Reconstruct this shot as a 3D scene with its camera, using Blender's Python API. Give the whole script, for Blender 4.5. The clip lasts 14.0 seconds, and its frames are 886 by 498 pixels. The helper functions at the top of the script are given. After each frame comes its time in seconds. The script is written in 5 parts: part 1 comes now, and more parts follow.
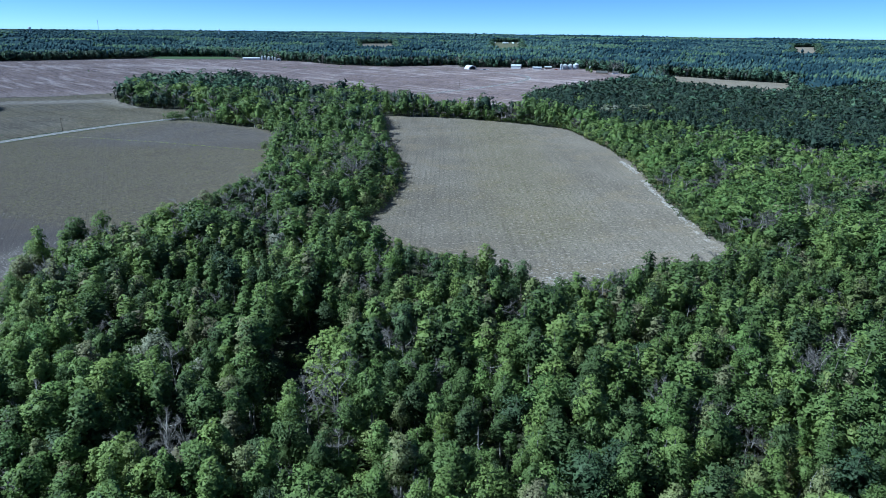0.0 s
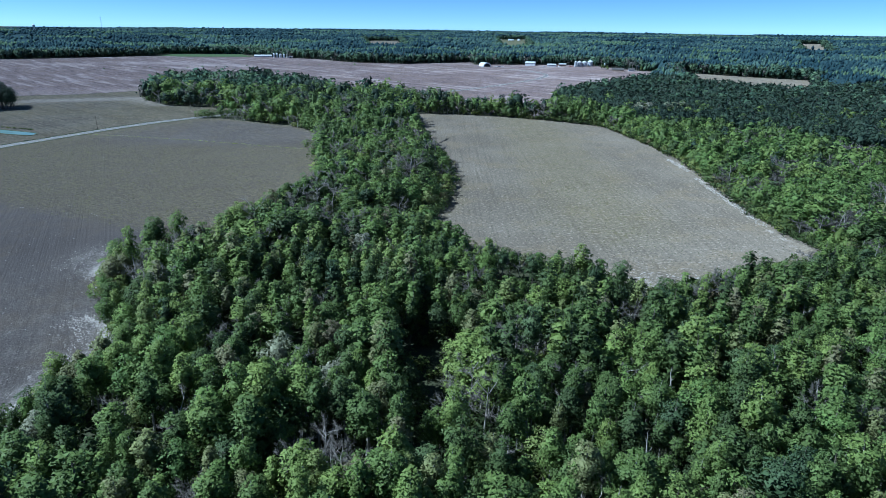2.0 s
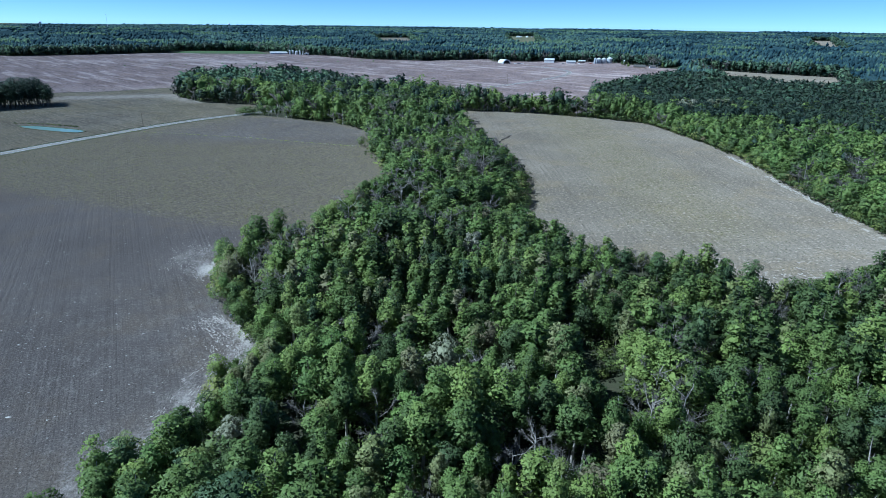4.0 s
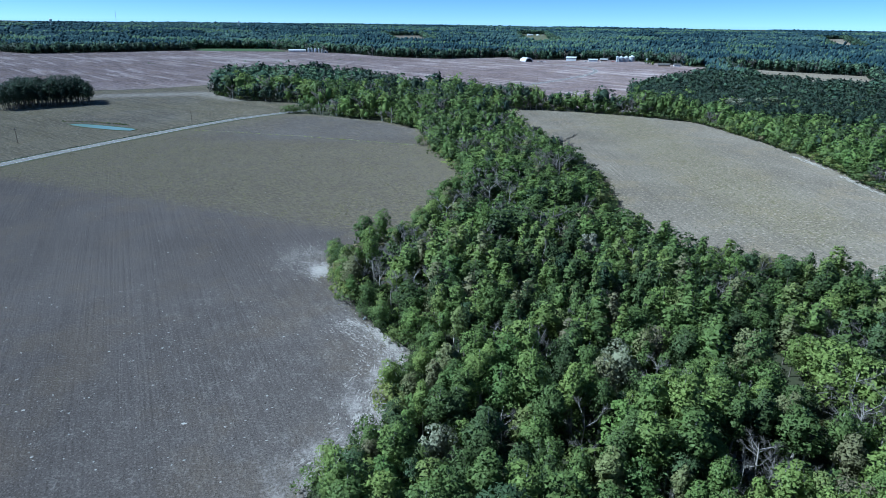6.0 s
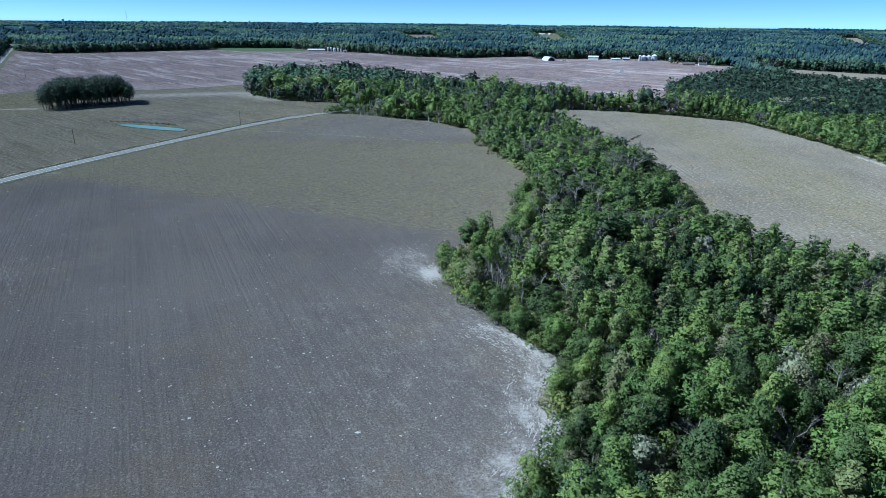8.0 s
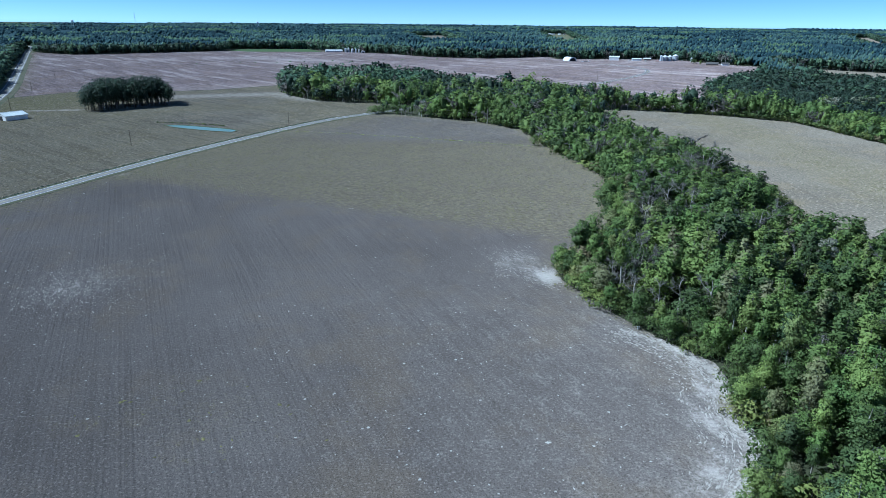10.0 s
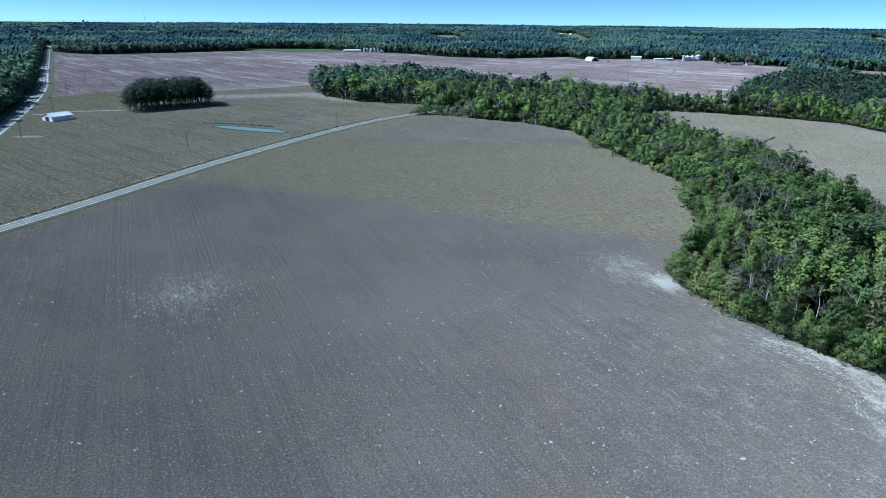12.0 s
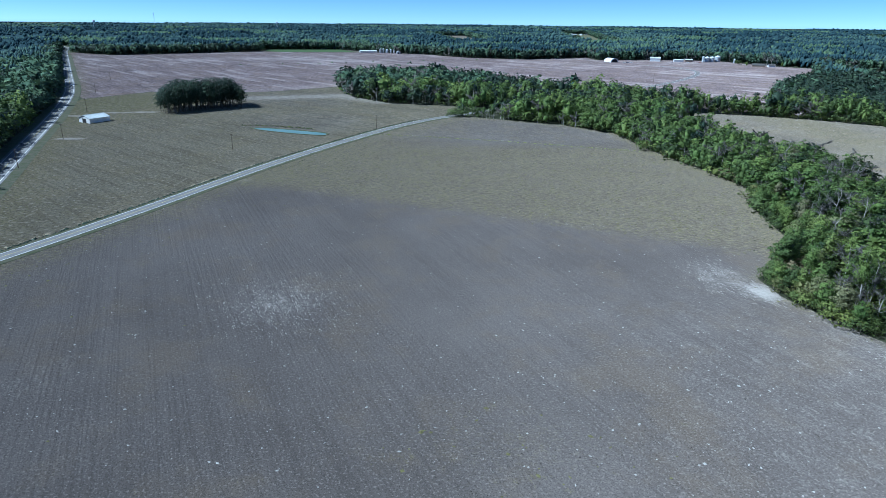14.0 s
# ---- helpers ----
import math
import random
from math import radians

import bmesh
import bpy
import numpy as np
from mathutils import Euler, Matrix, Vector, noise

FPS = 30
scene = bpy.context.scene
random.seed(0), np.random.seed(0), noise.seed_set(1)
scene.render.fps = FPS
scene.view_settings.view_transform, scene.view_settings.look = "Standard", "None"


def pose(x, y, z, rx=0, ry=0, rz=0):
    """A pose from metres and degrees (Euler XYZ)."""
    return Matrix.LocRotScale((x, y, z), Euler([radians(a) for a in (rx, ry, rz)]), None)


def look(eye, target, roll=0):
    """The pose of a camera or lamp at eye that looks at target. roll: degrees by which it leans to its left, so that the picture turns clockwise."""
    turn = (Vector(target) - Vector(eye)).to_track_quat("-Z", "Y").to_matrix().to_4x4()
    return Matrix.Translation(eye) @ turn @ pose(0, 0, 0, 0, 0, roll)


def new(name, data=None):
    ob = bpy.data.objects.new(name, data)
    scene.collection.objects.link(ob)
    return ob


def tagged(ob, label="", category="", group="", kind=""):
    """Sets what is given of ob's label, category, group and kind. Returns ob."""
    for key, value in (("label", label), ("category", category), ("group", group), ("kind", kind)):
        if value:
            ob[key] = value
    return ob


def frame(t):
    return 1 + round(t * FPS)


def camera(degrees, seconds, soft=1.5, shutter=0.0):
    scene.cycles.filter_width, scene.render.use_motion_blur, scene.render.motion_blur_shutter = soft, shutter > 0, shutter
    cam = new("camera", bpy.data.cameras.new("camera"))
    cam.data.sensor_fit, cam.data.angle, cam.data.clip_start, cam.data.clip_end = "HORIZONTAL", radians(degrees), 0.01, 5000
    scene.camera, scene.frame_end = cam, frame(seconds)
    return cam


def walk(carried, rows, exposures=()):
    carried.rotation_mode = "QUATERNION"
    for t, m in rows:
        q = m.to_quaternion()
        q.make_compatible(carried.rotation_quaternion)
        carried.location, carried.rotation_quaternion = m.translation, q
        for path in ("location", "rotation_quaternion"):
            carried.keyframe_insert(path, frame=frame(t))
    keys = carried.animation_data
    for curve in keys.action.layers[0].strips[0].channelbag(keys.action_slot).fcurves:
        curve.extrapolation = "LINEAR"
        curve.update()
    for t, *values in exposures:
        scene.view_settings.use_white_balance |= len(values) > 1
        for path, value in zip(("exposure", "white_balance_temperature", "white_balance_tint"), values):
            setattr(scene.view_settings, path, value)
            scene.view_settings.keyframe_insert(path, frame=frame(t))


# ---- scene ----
# ---- camera: a drone that slides to its left at about 70 m ----
cam = camera(72.0, 14.0, soft=0.5)
# seconds, place, then yaw, pitch and lean in degrees
ROWS = [
    (0.0, -8.74, 6.54, 72.97, -0.178, -19.716, -0.724),
    (0.5, -14.59, 6.76, 73.0, -0.162, -19.806, -0.635),
    (1.0, -21.26, 7.13, 72.96, -0.223, -19.823, -0.619),
    (1.5, -28.47, 8.01, 72.82, -0.227, -19.881, -0.671),
    (2.0, -36.4, 8.94, 72.61, -0.234, -19.957, -0.662),
    (2.5, -44.68, 9.93, 72.35, -0.255, -20.029, -0.655),
    (3.0, -53.21, 10.71, 72.09, -0.273, -20.078, -0.683),
    (5.5, -97.66, 13.95, 71.52, -0.067, -20.379, -0.68),
    (6.0, -105.68, 14.89, 71.32, 0.01, -20.386, -0.722),
    (6.5, -113.63, 15.63, 71.04, 0.141, -20.37, -0.634),
    (7.0, -121.56, 16.39, 71.08, 0.208, -20.445, -0.646),
    (7.5, -129.49, 16.88, 71.0, 0.341, -20.426, -0.648),
    (8.0, -138.01, 17.47, 71.11, 0.412, -20.465, -0.632),
    (10.5, -180.25, 21.55, 69.92, 0.661, -20.386, -0.534),
    (11.0, -188.28, 22.42, 69.98, 0.723, -20.421, -0.585),
    (11.5, -196.44, 23.13, 70.07, 0.843, -20.412, -0.539),
    (12.0, -204.66, 23.83, 70.17, 0.917, -20.431, -0.526),
    (12.5, -212.06, 24.92, 70.31, 1.058, -20.455, -0.474),
    (13.0, -217.17, 26.02, 70.45, 1.172, -20.433, -0.508),
    (13.5, -222.88, 27.05, 70.59, 1.237, -20.432, -0.488),
    (14.0, -229.88, 27.75, 70.71, 1.297, -20.407, -0.557),
]


def aimed(x, y, z, yaw, pitch, lean):
    a, b = radians(yaw), radians(pitch)
    eye = Vector((x, y, z))
    return look(eye, eye + 100 * Vector((-math.sin(a) * math.cos(b), math.cos(a) * math.cos(b), math.sin(b))), -lean)


walk(cam, [(r[0], aimed(*r[1:])) for r in ROWS], exposures=[(0.0, 0.65, 4800, 0), (14.0, 0.65, 4800, 0)])

# ---- daylight: clear sky, sun from the left and a little behind ----
SUN_FROM = Vector((-1.0, -0.05, 1.02)).normalized()
elevation = math.asin(SUN_FROM.z)
azimuth = math.atan2(SUN_FROM.x, SUN_FROM.y)
world = bpy.data.worlds.new("world")
scene.world = world
world.use_nodes = True
wn = world.node_tree
sky = wn.nodes.new("ShaderNodeTexSky")
sky.sky_type = "NISHITA"
sky.sun_disc = False
sky.sun_elevation = elevation
sky.sun_rotation = azimuth
sky.air_density = 1.0
sky.dust_density = 0.0
sky.altitude = 9000
sky.ozone_density = 2.6
background = wn.nodes["Background"]
background.inputs["Strength"].default_value = 0.081
wn.links.new(sky.outputs[0], background.inputs["Color"])
sun_data = bpy.data.lights.new("sun", "SUN")
sun_data.energy = 4.9
sun_data.angle = radians(0.5)
sun_data.color = (1.0, 0.97, 0.92)
sun = new("sun", sun_data)
sun.matrix_basis = look(SUN_FROM * 300, (0, 0, 0))

# ---- materials ----


class Mat:
    """A node material with short helpers."""

    def __init__(self, name, rough=0.8, metal=0.0):
        self.m = bpy.data.materials.new(name)
        self.m.use_nodes = True
        self.t = self.m.node_tree
        self.b = self.t.nodes["Principled BSDF"]
        self.b.inputs["Roughness"].default_value = rough
        self.b.inputs["Metallic"].default_value = metal
        self.b.inputs["Specular IOR Level"].default_value = 0.25
        self.pos = None

    def node(self, kind, **inputs):
        n = self.t.nodes.new(kind)
        for k, v in inputs.items():
            self.put(n.inputs[k.replace("_", " ")], v)
        return n

    def put(self, socket, v):
        if isinstance(v, bpy.types.NodeSocket):
            self.t.links.new(v, socket)
        elif v is not None:
            socket.default_value = v

    def place(self):
        if self.pos is None:
            self.pos = self.node("ShaderNodeNewGeometry").outputs["Position"]
        return self.pos

    def mapped(self, scale=(1, 1, 1), turn=0.0):
        r = self.node("ShaderNodeVectorRotate", Vector=self.place(), Angle=radians(turn))
        n = self.node("ShaderNodeMapping")
        n.inputs["Scale"].default_value = scale
        self.put(n.inputs["Vector"], r.outputs[0])
        return n.outputs[0]

    def noise(self, scale, detail=3.0, rough=0.6, vector=None):
        n = self.node("ShaderNodeTexNoise")
        n.inputs["Scale"].default_value = scale
        n.inputs["Detail"].default_value = detail
        n.inputs["Roughness"].default_value = rough
        self.put(n.inputs["Vector"], vector if vector is not None else self.place())
        return n.outputs["Fac"]

    def ramp(self, fac, stops):
        n = self.node("ShaderNodeValToRGB")
        e = n.color_ramp.elements
        while len(e) < len(stops):
            e.new(0.5)
        for el, (p, c) in zip(e, stops):
            el.position = p
            el.color = (*c, 1) if len(c) == 3 else c
        self.put(n.inputs[0], fac)
        return n.outputs[0]

    def mix(self, fac, a, b):
        n = self.node("ShaderNodeMix")
        n.data_type = "RGBA"
        self.put(n.inputs[0], fac)
        for s, v in ((n.inputs[6], a), (n.inputs[7], b)):
            self.put(s, (*v, 1) if isinstance(v, tuple) and len(v) == 3 else v)
        return n.outputs[2]

    def maths(self, op, a, b=None, clamp=False):
        n = self.node("ShaderNodeMath")
        n.operation = op
        n.use_clamp = clamp
        self.put(n.inputs[0], a)
        if b is not None:
            self.put(n.inputs[1], b)
        return n.outputs[0]

    def attribute(self, name):
        n = self.node("ShaderNodeAttribute")
        n.attribute_name = name
        return n.outputs["Fac"]

    def spread(self, v, lo, hi):
        n = self.node("ShaderNodeMapRange")
        n.interpolation_type = "SMOOTHSTEP"
        self.put(n.inputs[0], v)
        n.inputs[1].default_value, n.inputs[2].default_value = lo, hi
        return n.outputs[0]

    def bump(self, height, strength=0.4, distance=0.1):
        n = self.node("ShaderNodeBump")
        n.inputs["Strength"].default_value = strength
        n.inputs["Distance"].default_value = distance
        self.put(n.inputs["Height"], height)
        self.t.links.new(n.outputs[0], self.b.inputs["Normal"])

    def colour(self, c):
        self.put(self.b.inputs["Base Color"], (*c, 1) if isinstance(c, tuple) else c)
        return self.m


def plain(name, c, rough=0.6, metal=0.0, grain=3.0, vary=0.25):
    """A paint, metal or plastic with faint dirt at two scales."""
    k = Mat(name, rough, metal)
    n = k.maths("MULTIPLY", k.noise(grain), k.noise(grain * 0.17, 2))
    lo = tuple(v * (1 - vary) for v in c)
    k.bump(k.noise(grain * 4), 0.1, 0.02)
    return k.colour(k.mix(k.spread(n, 0.1, 0.45), lo, c))


def leafy(name, stops, source, sheen=0.25, rough=0.55):
    """Foliage: the colour runs along stops, a tree at a time and a little leaf by leaf."""
    k = Mat(name, rough)
    if source == "object":
        tint = k.node("ShaderNodeObjectInfo").outputs["Random"]
    else:
        tint = k.attribute("tint")
    leaf = k.node("ShaderNodeNewGeometry").outputs["Random Per Island"]
    col = k.ramp(tint, stops)
    mass = k.maths("MULTIPLY", k.maths("SUBTRACT", k.noise(0.55, 2, 0.6), 0.5), 0.7)
    v = k.maths("ADD", k.maths("ADD", k.maths("MULTIPLY", leaf, 0.55 if source == "object" else 0.35), 0.80), mass)
    k.bump(k.noise(2.6, 3, 0.7), 0.3, 0.3)
    hsv = k.node("ShaderNodeHueSaturation", Value=v, Color=col)
    k.put(hsv.inputs["Hue"], k.maths("ADD", k.maths("MULTIPLY", k.noise(0.2, 2), 0.02), 0.49))
    k.b.inputs["Specular IOR Level"].default_value = 0.05 if rough > 0.8 else 0.14
    k.colour(hsv.outputs[0])
    tr = k.node("ShaderNodeBsdfTranslucent", Color=hsv.outputs[0])
    mixer = k.node("ShaderNodeMixShader")
    mixer.inputs[0].default_value = sheen
    out = k.t.nodes["Material Output"]
    k.t.links.new(k.b.outputs[0], mixer.inputs[1])
    k.t.links.new(tr.outputs[0], mixer.inputs[2])
    k.t.links.new(mixer.outputs[0], out.inputs["Surface"])
    return k.m


BROAD = [(0.0, (0.064, 0.090, 0.038)), (0.25, (0.104, 0.148, 0.048)), (0.6, (0.145, 0.204, 0.059)), (0.88, (0.200, 0.256, 0.070)), (1.0, (0.196, 0.180, 0.110))]
FRESH = [(0.0, (0.114, 0.176, 0.054)), (0.5, (0.152, 0.224, 0.062)), (1.0, (0.206, 0.268, 0.074))]
PINE = [(0.0, (0.046, 0.073, 0.036)), (0.5, (0.066, 0.099, 0.044)), (1.0, (0.094, 0.132, 0.053))]
PALE = [(0.0, (0.235, 0.250, 0.160)), (0.5, (0.290, 0.290, 0.220)), (1.0, (0.220, 0.245, 0.145))]
SHRUB = [(0.0, (0.062, 0.088, 0.035)), (0.5, (0.122, 0.164, 0.052)), (0.85, (0.2, 0.234, 0.064)), (1.0, (0.2, 0.164, 0.096))]
GREY = [(0.0, (0.135, 0.126, 0.114)), (0.5, (0.190, 0.180, 0.165)), (1.0, (0.160, 0.146, 0.134))]
# the three far greens: bluish haze of distance is painted into the leaf colour
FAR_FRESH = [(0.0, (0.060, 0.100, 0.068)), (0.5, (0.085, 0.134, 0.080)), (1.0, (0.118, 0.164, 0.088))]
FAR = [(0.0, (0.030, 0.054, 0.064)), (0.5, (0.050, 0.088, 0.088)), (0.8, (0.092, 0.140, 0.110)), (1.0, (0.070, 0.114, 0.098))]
HAZED_PINE = [(0.0, (0.017, 0.035, 0.046)), (0.5, (0.026, 0.052, 0.062)), (1.0, (0.042, 0.075, 0.080))]
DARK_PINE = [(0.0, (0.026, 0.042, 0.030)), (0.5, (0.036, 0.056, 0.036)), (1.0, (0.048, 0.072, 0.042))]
LEAF = {}
for key, stops in (("broad", BROAD), ("fresh", FRESH), ("pine", PINE), ("pale", PALE), ("shrub", SHRUB), ("grey", GREY), ("far", FAR), ("farfresh", FAR_FRESH), ("bluepine", HAZED_PINE), ("darkpine", DARK_PINE)):
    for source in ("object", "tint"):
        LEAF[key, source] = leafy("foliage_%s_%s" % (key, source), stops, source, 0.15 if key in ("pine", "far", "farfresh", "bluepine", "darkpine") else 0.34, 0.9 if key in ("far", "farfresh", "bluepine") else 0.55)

k = Mat("bark", 0.9)
k.bump(k.noise(14), 0.5, 0.04)
BARK = k.colour(k.ramp(k.noise(3, 4, 0.7, k.mapped((1, 1, 0.2))), [(0.3, (0.09, 0.075, 0.06)), (0.7, (0.24, 0.215, 0.18))]))
k = Mat("pale_bark", 0.9)
k.bump(k.noise(14), 0.5, 0.04)
PALE_BARK = k.colour(k.ramp(k.noise(2.5, 4, 0.7, k.mapped((1, 1, 0.2))), [(0.3, (0.20, 0.185, 0.165)), (0.7, (0.46, 0.43, 0.39))]))


def soil(name, a, b, weeds, furrow, turn, relief=0.5, pale=(0.42, 0.375, 0.32), line=0.35, green=0.0, grain=2.2, streak=0.0):
    """Tilled ground: two tones of earth, weeds, sand where the ground is marked, furrows that run along one way."""
    k = Mat(name, 0.95)
    k.b.inputs["Specular IOR Level"].default_value = 0.1
    k.b.inputs["Diffuse Roughness"].default_value = 1.0
    broad = k.noise(0.02, 4, 0.6)
    fine = k.noise(1.3, 5, 0.7)
    grit = k.noise(grain, 3, 0.7)
    col = k.mix(k.spread(k.maths("ADD", k.maths("MULTIPLY", broad, 0.6), k.maths("MULTIPLY", fine, 0.4)), 0.35, 0.65), a, b)
    # furrows: long streaks, broken up by the fine grain
    rows_ = k.noise(1.0, 2, 0.5, k.mapped((1 / furrow, 0.012, 1), turn))
    wide = k.noise(1.0, 2, 0.6, k.mapped((0.11, 0.004, 1), turn))
    dark = tuple(v * 0.62 for v in a)
    col = k.mix(k.maths("MULTIPLY", k.spread(k.maths("ADD", rows_, k.maths("MULTIPLY", fine, 0.3)), 0.62, 0.78), line), col, dark)
    col = k.mix(k.maths("MULTIPLY", k.spread(wide, 0.48, 0.62), line * 0.25), col, tuple(min(1, v * 1.3) for v in b))
    if streak:
        # pale streaks left by the plough, in broad drifts
        long_ = k.maths("ADD", k.noise(1.0, 3, 0.6, k.mapped((0.085, 0.006, 1), turn)), k.maths("MULTIPLY", k.noise(0.006, 3, 0.6), 0.7))
        col = k.mix(k.maths("MULTIPLY", k.spread(long_, 0.84, 1.04), streak), col, pale)
    # brown and greenish patches of damp and dry earth
    col = k.mix(k.maths("MULTIPLY", k.spread(k.noise(0.045, 5, 0.65), 0.47, 0.66), 0.55), col, tuple(v * w for v, w in zip(b, (0.98, 0.90, 0.74))))
    # the ground under the weeds is drier and tanner
    col = k.mix(k.maths("MULTIPLY", k.spread(k.attribute("green"), 0.1, 0.6), 0.55), col, k.mix(fine, tuple(v * w for v, w in zip(a, (1.1, 1.02, 0.68))), tuple(v * w for v, w in zip(b, (1.28, 1.2, 0.82)))))
    # weeds
    tuft = k.maths("ADD", k.maths("ADD", k.attribute("green"), green), k.maths("SUBTRACT", k.maths("MULTIPLY", k.noise(0.09, 4, 0.65), 1.8), 0.9))
    w = k.spread(k.maths("ADD", tuft, k.maths("MULTIPLY", k.maths("SUBTRACT", k.noise(min(grain, 1.0) * 0.62, 5, 0.85, k.mapped((1, 0.45, 1), turn)), 0.5), 3.6)), 0.50, 0.85)
    col = k.mix(k.maths("MULTIPLY", w, 0.72), col, k.mix(fine, weeds, tuple(v * 0.55 for v in weeds)))
    # tufts and bare gaps between them, a metre or two across, drawn out along the rows
    cover = k.spread(k.maths("ADD", k.attribute("green"), green), 0.0, 0.55)
    gaps = k.noise(1.0, 3, 0.7, k.mapped((0.42, 1.0, 1), 8))
    col = k.mix(k.maths("MULTIPLY", k.maths("MULTIPLY", k.spread(gaps, 0.50, 0.60), cover), 0.62), col, tuple(v * w for v, w in zip(a, (0.62, 0.62, 0.50))))
    tops = k.noise(1.0, 3, 0.7, k.mapped((0.5, 1.3, 1), 5))
    col = k.mix(k.maths("MULTIPLY", k.maths("MULTIPLY", k.spread(tops, 0.52, 0.63), cover), 0.7), col, tuple(min(1, v * 1.25) for v in weeds))
    # sand
    s = k.maths("ADD", k.attribute("sand"), k.maths("MULTIPLY", k.maths("SUBTRACT", k.noise(0.35, 5, 0.75, k.mapped((1, 0.45, 1), turn)), 0.5), 1.6))
    s = k.maths("ADD", s, k.maths("MULTIPLY", k.maths("SUBTRACT", k.noise(1.5, 4, 0.8), 0.5), 1.9))
    # grain
    col = k.mix(k.maths("MULTIPLY", k.spread(grit, 0.5, 0.60), 0.65), col, tuple(v * 0.75 for v in dark))
    col = k.mix(k.spread(s, 0.35, 1.4), col, k.mix(fine, pale, tuple(v * 0.7 for v in pale)))
    col = k.mix(k.maths("MULTIPLY", k.spread(k.noise(grain * 0.6, 2, 0.6), 0.56, 0.66), 0.7), col, tuple(min(1, v * 1.5) for v in b))
    k.bump(k.maths("ADD", k.maths("MULTIPLY", fine, 1.0), k.maths("MULTIPLY", rows_, 0.6)), relief, 0.5)
    return k.colour(col)


SOIL_NEAR = soil("soil_near_field", (0.109, 0.094, 0.084), (0.165, 0.144, 0.130), (0.236, 0.204, 0.122), 0.8, -27, line=0.25, relief=0.7, pale=(0.46, 0.42, 0.38), grain=3.4)
SOIL_EAST = soil("soil_east_field", (0.150, 0.128, 0.098), (0.225, 0.196, 0.154), (0.152, 0.142, 0.070), 1.2, 0, pale=(0.58, 0.53, 0.47), green=0.06, line=0.35, grain=1.3)
SOIL_FAR = soil("soil_far_field", (0.150, 0.112, 0.108), (0.245, 0.192, 0.182), (0.072, 0.105, 0.045), 4.0, -44, pale=(0.46, 0.39, 0.37), line=0.7, relief=0.3, grain=0.5, streak=0.8)
SOIL_WEST = soil("soil_west_field", (0.120, 0.104, 0.078), (0.195, 0.172, 0.132), (0.165, 0.152, 0.066), 2.6, -51, green=-0.1, line=0.6, grain=0.9)
k = Mat("forest_floor", 0.95)
k.bump(k.noise(2.0, 5), 0.6, 0.3)
FLOOR = k.colour(k.mix(k.noise(0.15, 4), k.ramp(k.noise(1.1, 5, 0.7), [(0.3, (0.030, 0.027, 0.018)), (0.7, (0.068, 0.058, 0.036))]), (0.040, 0.055, 0.022)))
k = Mat("verge_grass", 0.9)
k.b.inputs["Diffuse Roughness"].default_value = 1.0
k.bump(k.noise(3.0, 5), 0.5, 0.15)
VERGE = k.colour(k.mix(k.spread(k.noise(0.25, 5, 0.7), 0.35, 0.65), k.ramp(k.noise(2.2, 4), [(0.3, (0.060, 0.078, 0.030)), (0.7, (0.105, 0.115, 0.048))]), (0.140, 0.128, 0.080)))
k = Mat("asphalt", 0.85)
k.bump(k.noise(20, 3), 0.3, 0.02)
ASPHALT = k.colour(k.ramp(k.maths("ADD", k.maths("MULTIPLY", k.noise(0.25, 3), 0.6), k.maths("MULTIPLY", k.noise(6, 4), 0.4)), [(0.35, (0.125, 0.12, 0.12)), (0.65, (0.175, 0.17, 0.165))]))
k = Mat("pale_asphalt", 0.85)
k.bump(k.noise(20, 3), 0.3, 0.02)
PALE_ASPHALT = k.colour(k.ramp(k.maths("ADD", k.maths("MULTIPLY", k.noise(0.25, 3), 0.6), k.maths("MULTIPLY", k.noise(6, 4), 0.4)), [(0.35, (0.15, 0.147, 0.145)), (0.65, (0.21, 0.207, 0.20))]))
WHITE_LINE = plain("white_road_paint", (0.70, 0.70, 0.68), 0.7, 0, 2.0, 0.35)
YELLOW_LINE = plain("yellow_road_paint", (0.42, 0.36, 0.16), 0.7, 0, 2.0, 0.35)
WHITE_METAL = plain("white_sheet_metal", (0.74, 0.75, 0.76), 0.45, 0.0, 1.2)
GREY_METAL = plain("galvanised_steel", (0.55, 0.58, 0.61), 0.4, 0.2, 1.5)
ROOF_METAL = plain("pale_metal_roof", (0.62, 0.66, 0.66), 0.5, 0.0, 0.8)
DARK_ROOF = plain("dark_shingle_roof", (0.10, 0.095, 0.09), 0.9, 0, 2.0)
BRICK = plain("tan_brick_wall", (0.36, 0.28, 0.22), 0.9, 0, 3.0)
# near-black, for big doors and for the painted shade in the arched shed
DARK = plain("near_black", (0.03, 0.03, 0.035), 0.7)
POLE_WOOD = plain("weathered_pole_wood", (0.16, 0.12, 0.09), 0.9, 0, 6.0, 0.4)
RUBBER = plain("tyre_rubber", (0.03, 0.03, 0.03), 0.9)
GLASS = plain("dark_window_glass", (0.04, 0.05, 0.06), 0.08)
RED_PAINT = plain("red_vehicle_paint", (0.30, 0.04, 0.03), 0.3)
BLUE_PAINT = plain("dark_blue_vehicle_paint", (0.04, 0.06, 0.12), 0.3)
SILVER = plain("silver_vehicle_paint", (0.45, 0.46, 0.48), 0.3, 0.3)
STRAW = plain("dry_straw", (0.42, 0.36, 0.24), 0.95, 0, 1.5, 0.45)
CLOD = plain("pale_clods", (0.48, 0.46, 0.42), 0.95, 0, 1.5, 0.3)
k = Mat("pond_water", 0.25)
k.b.inputs["Specular IOR Level"].default_value = 0.2
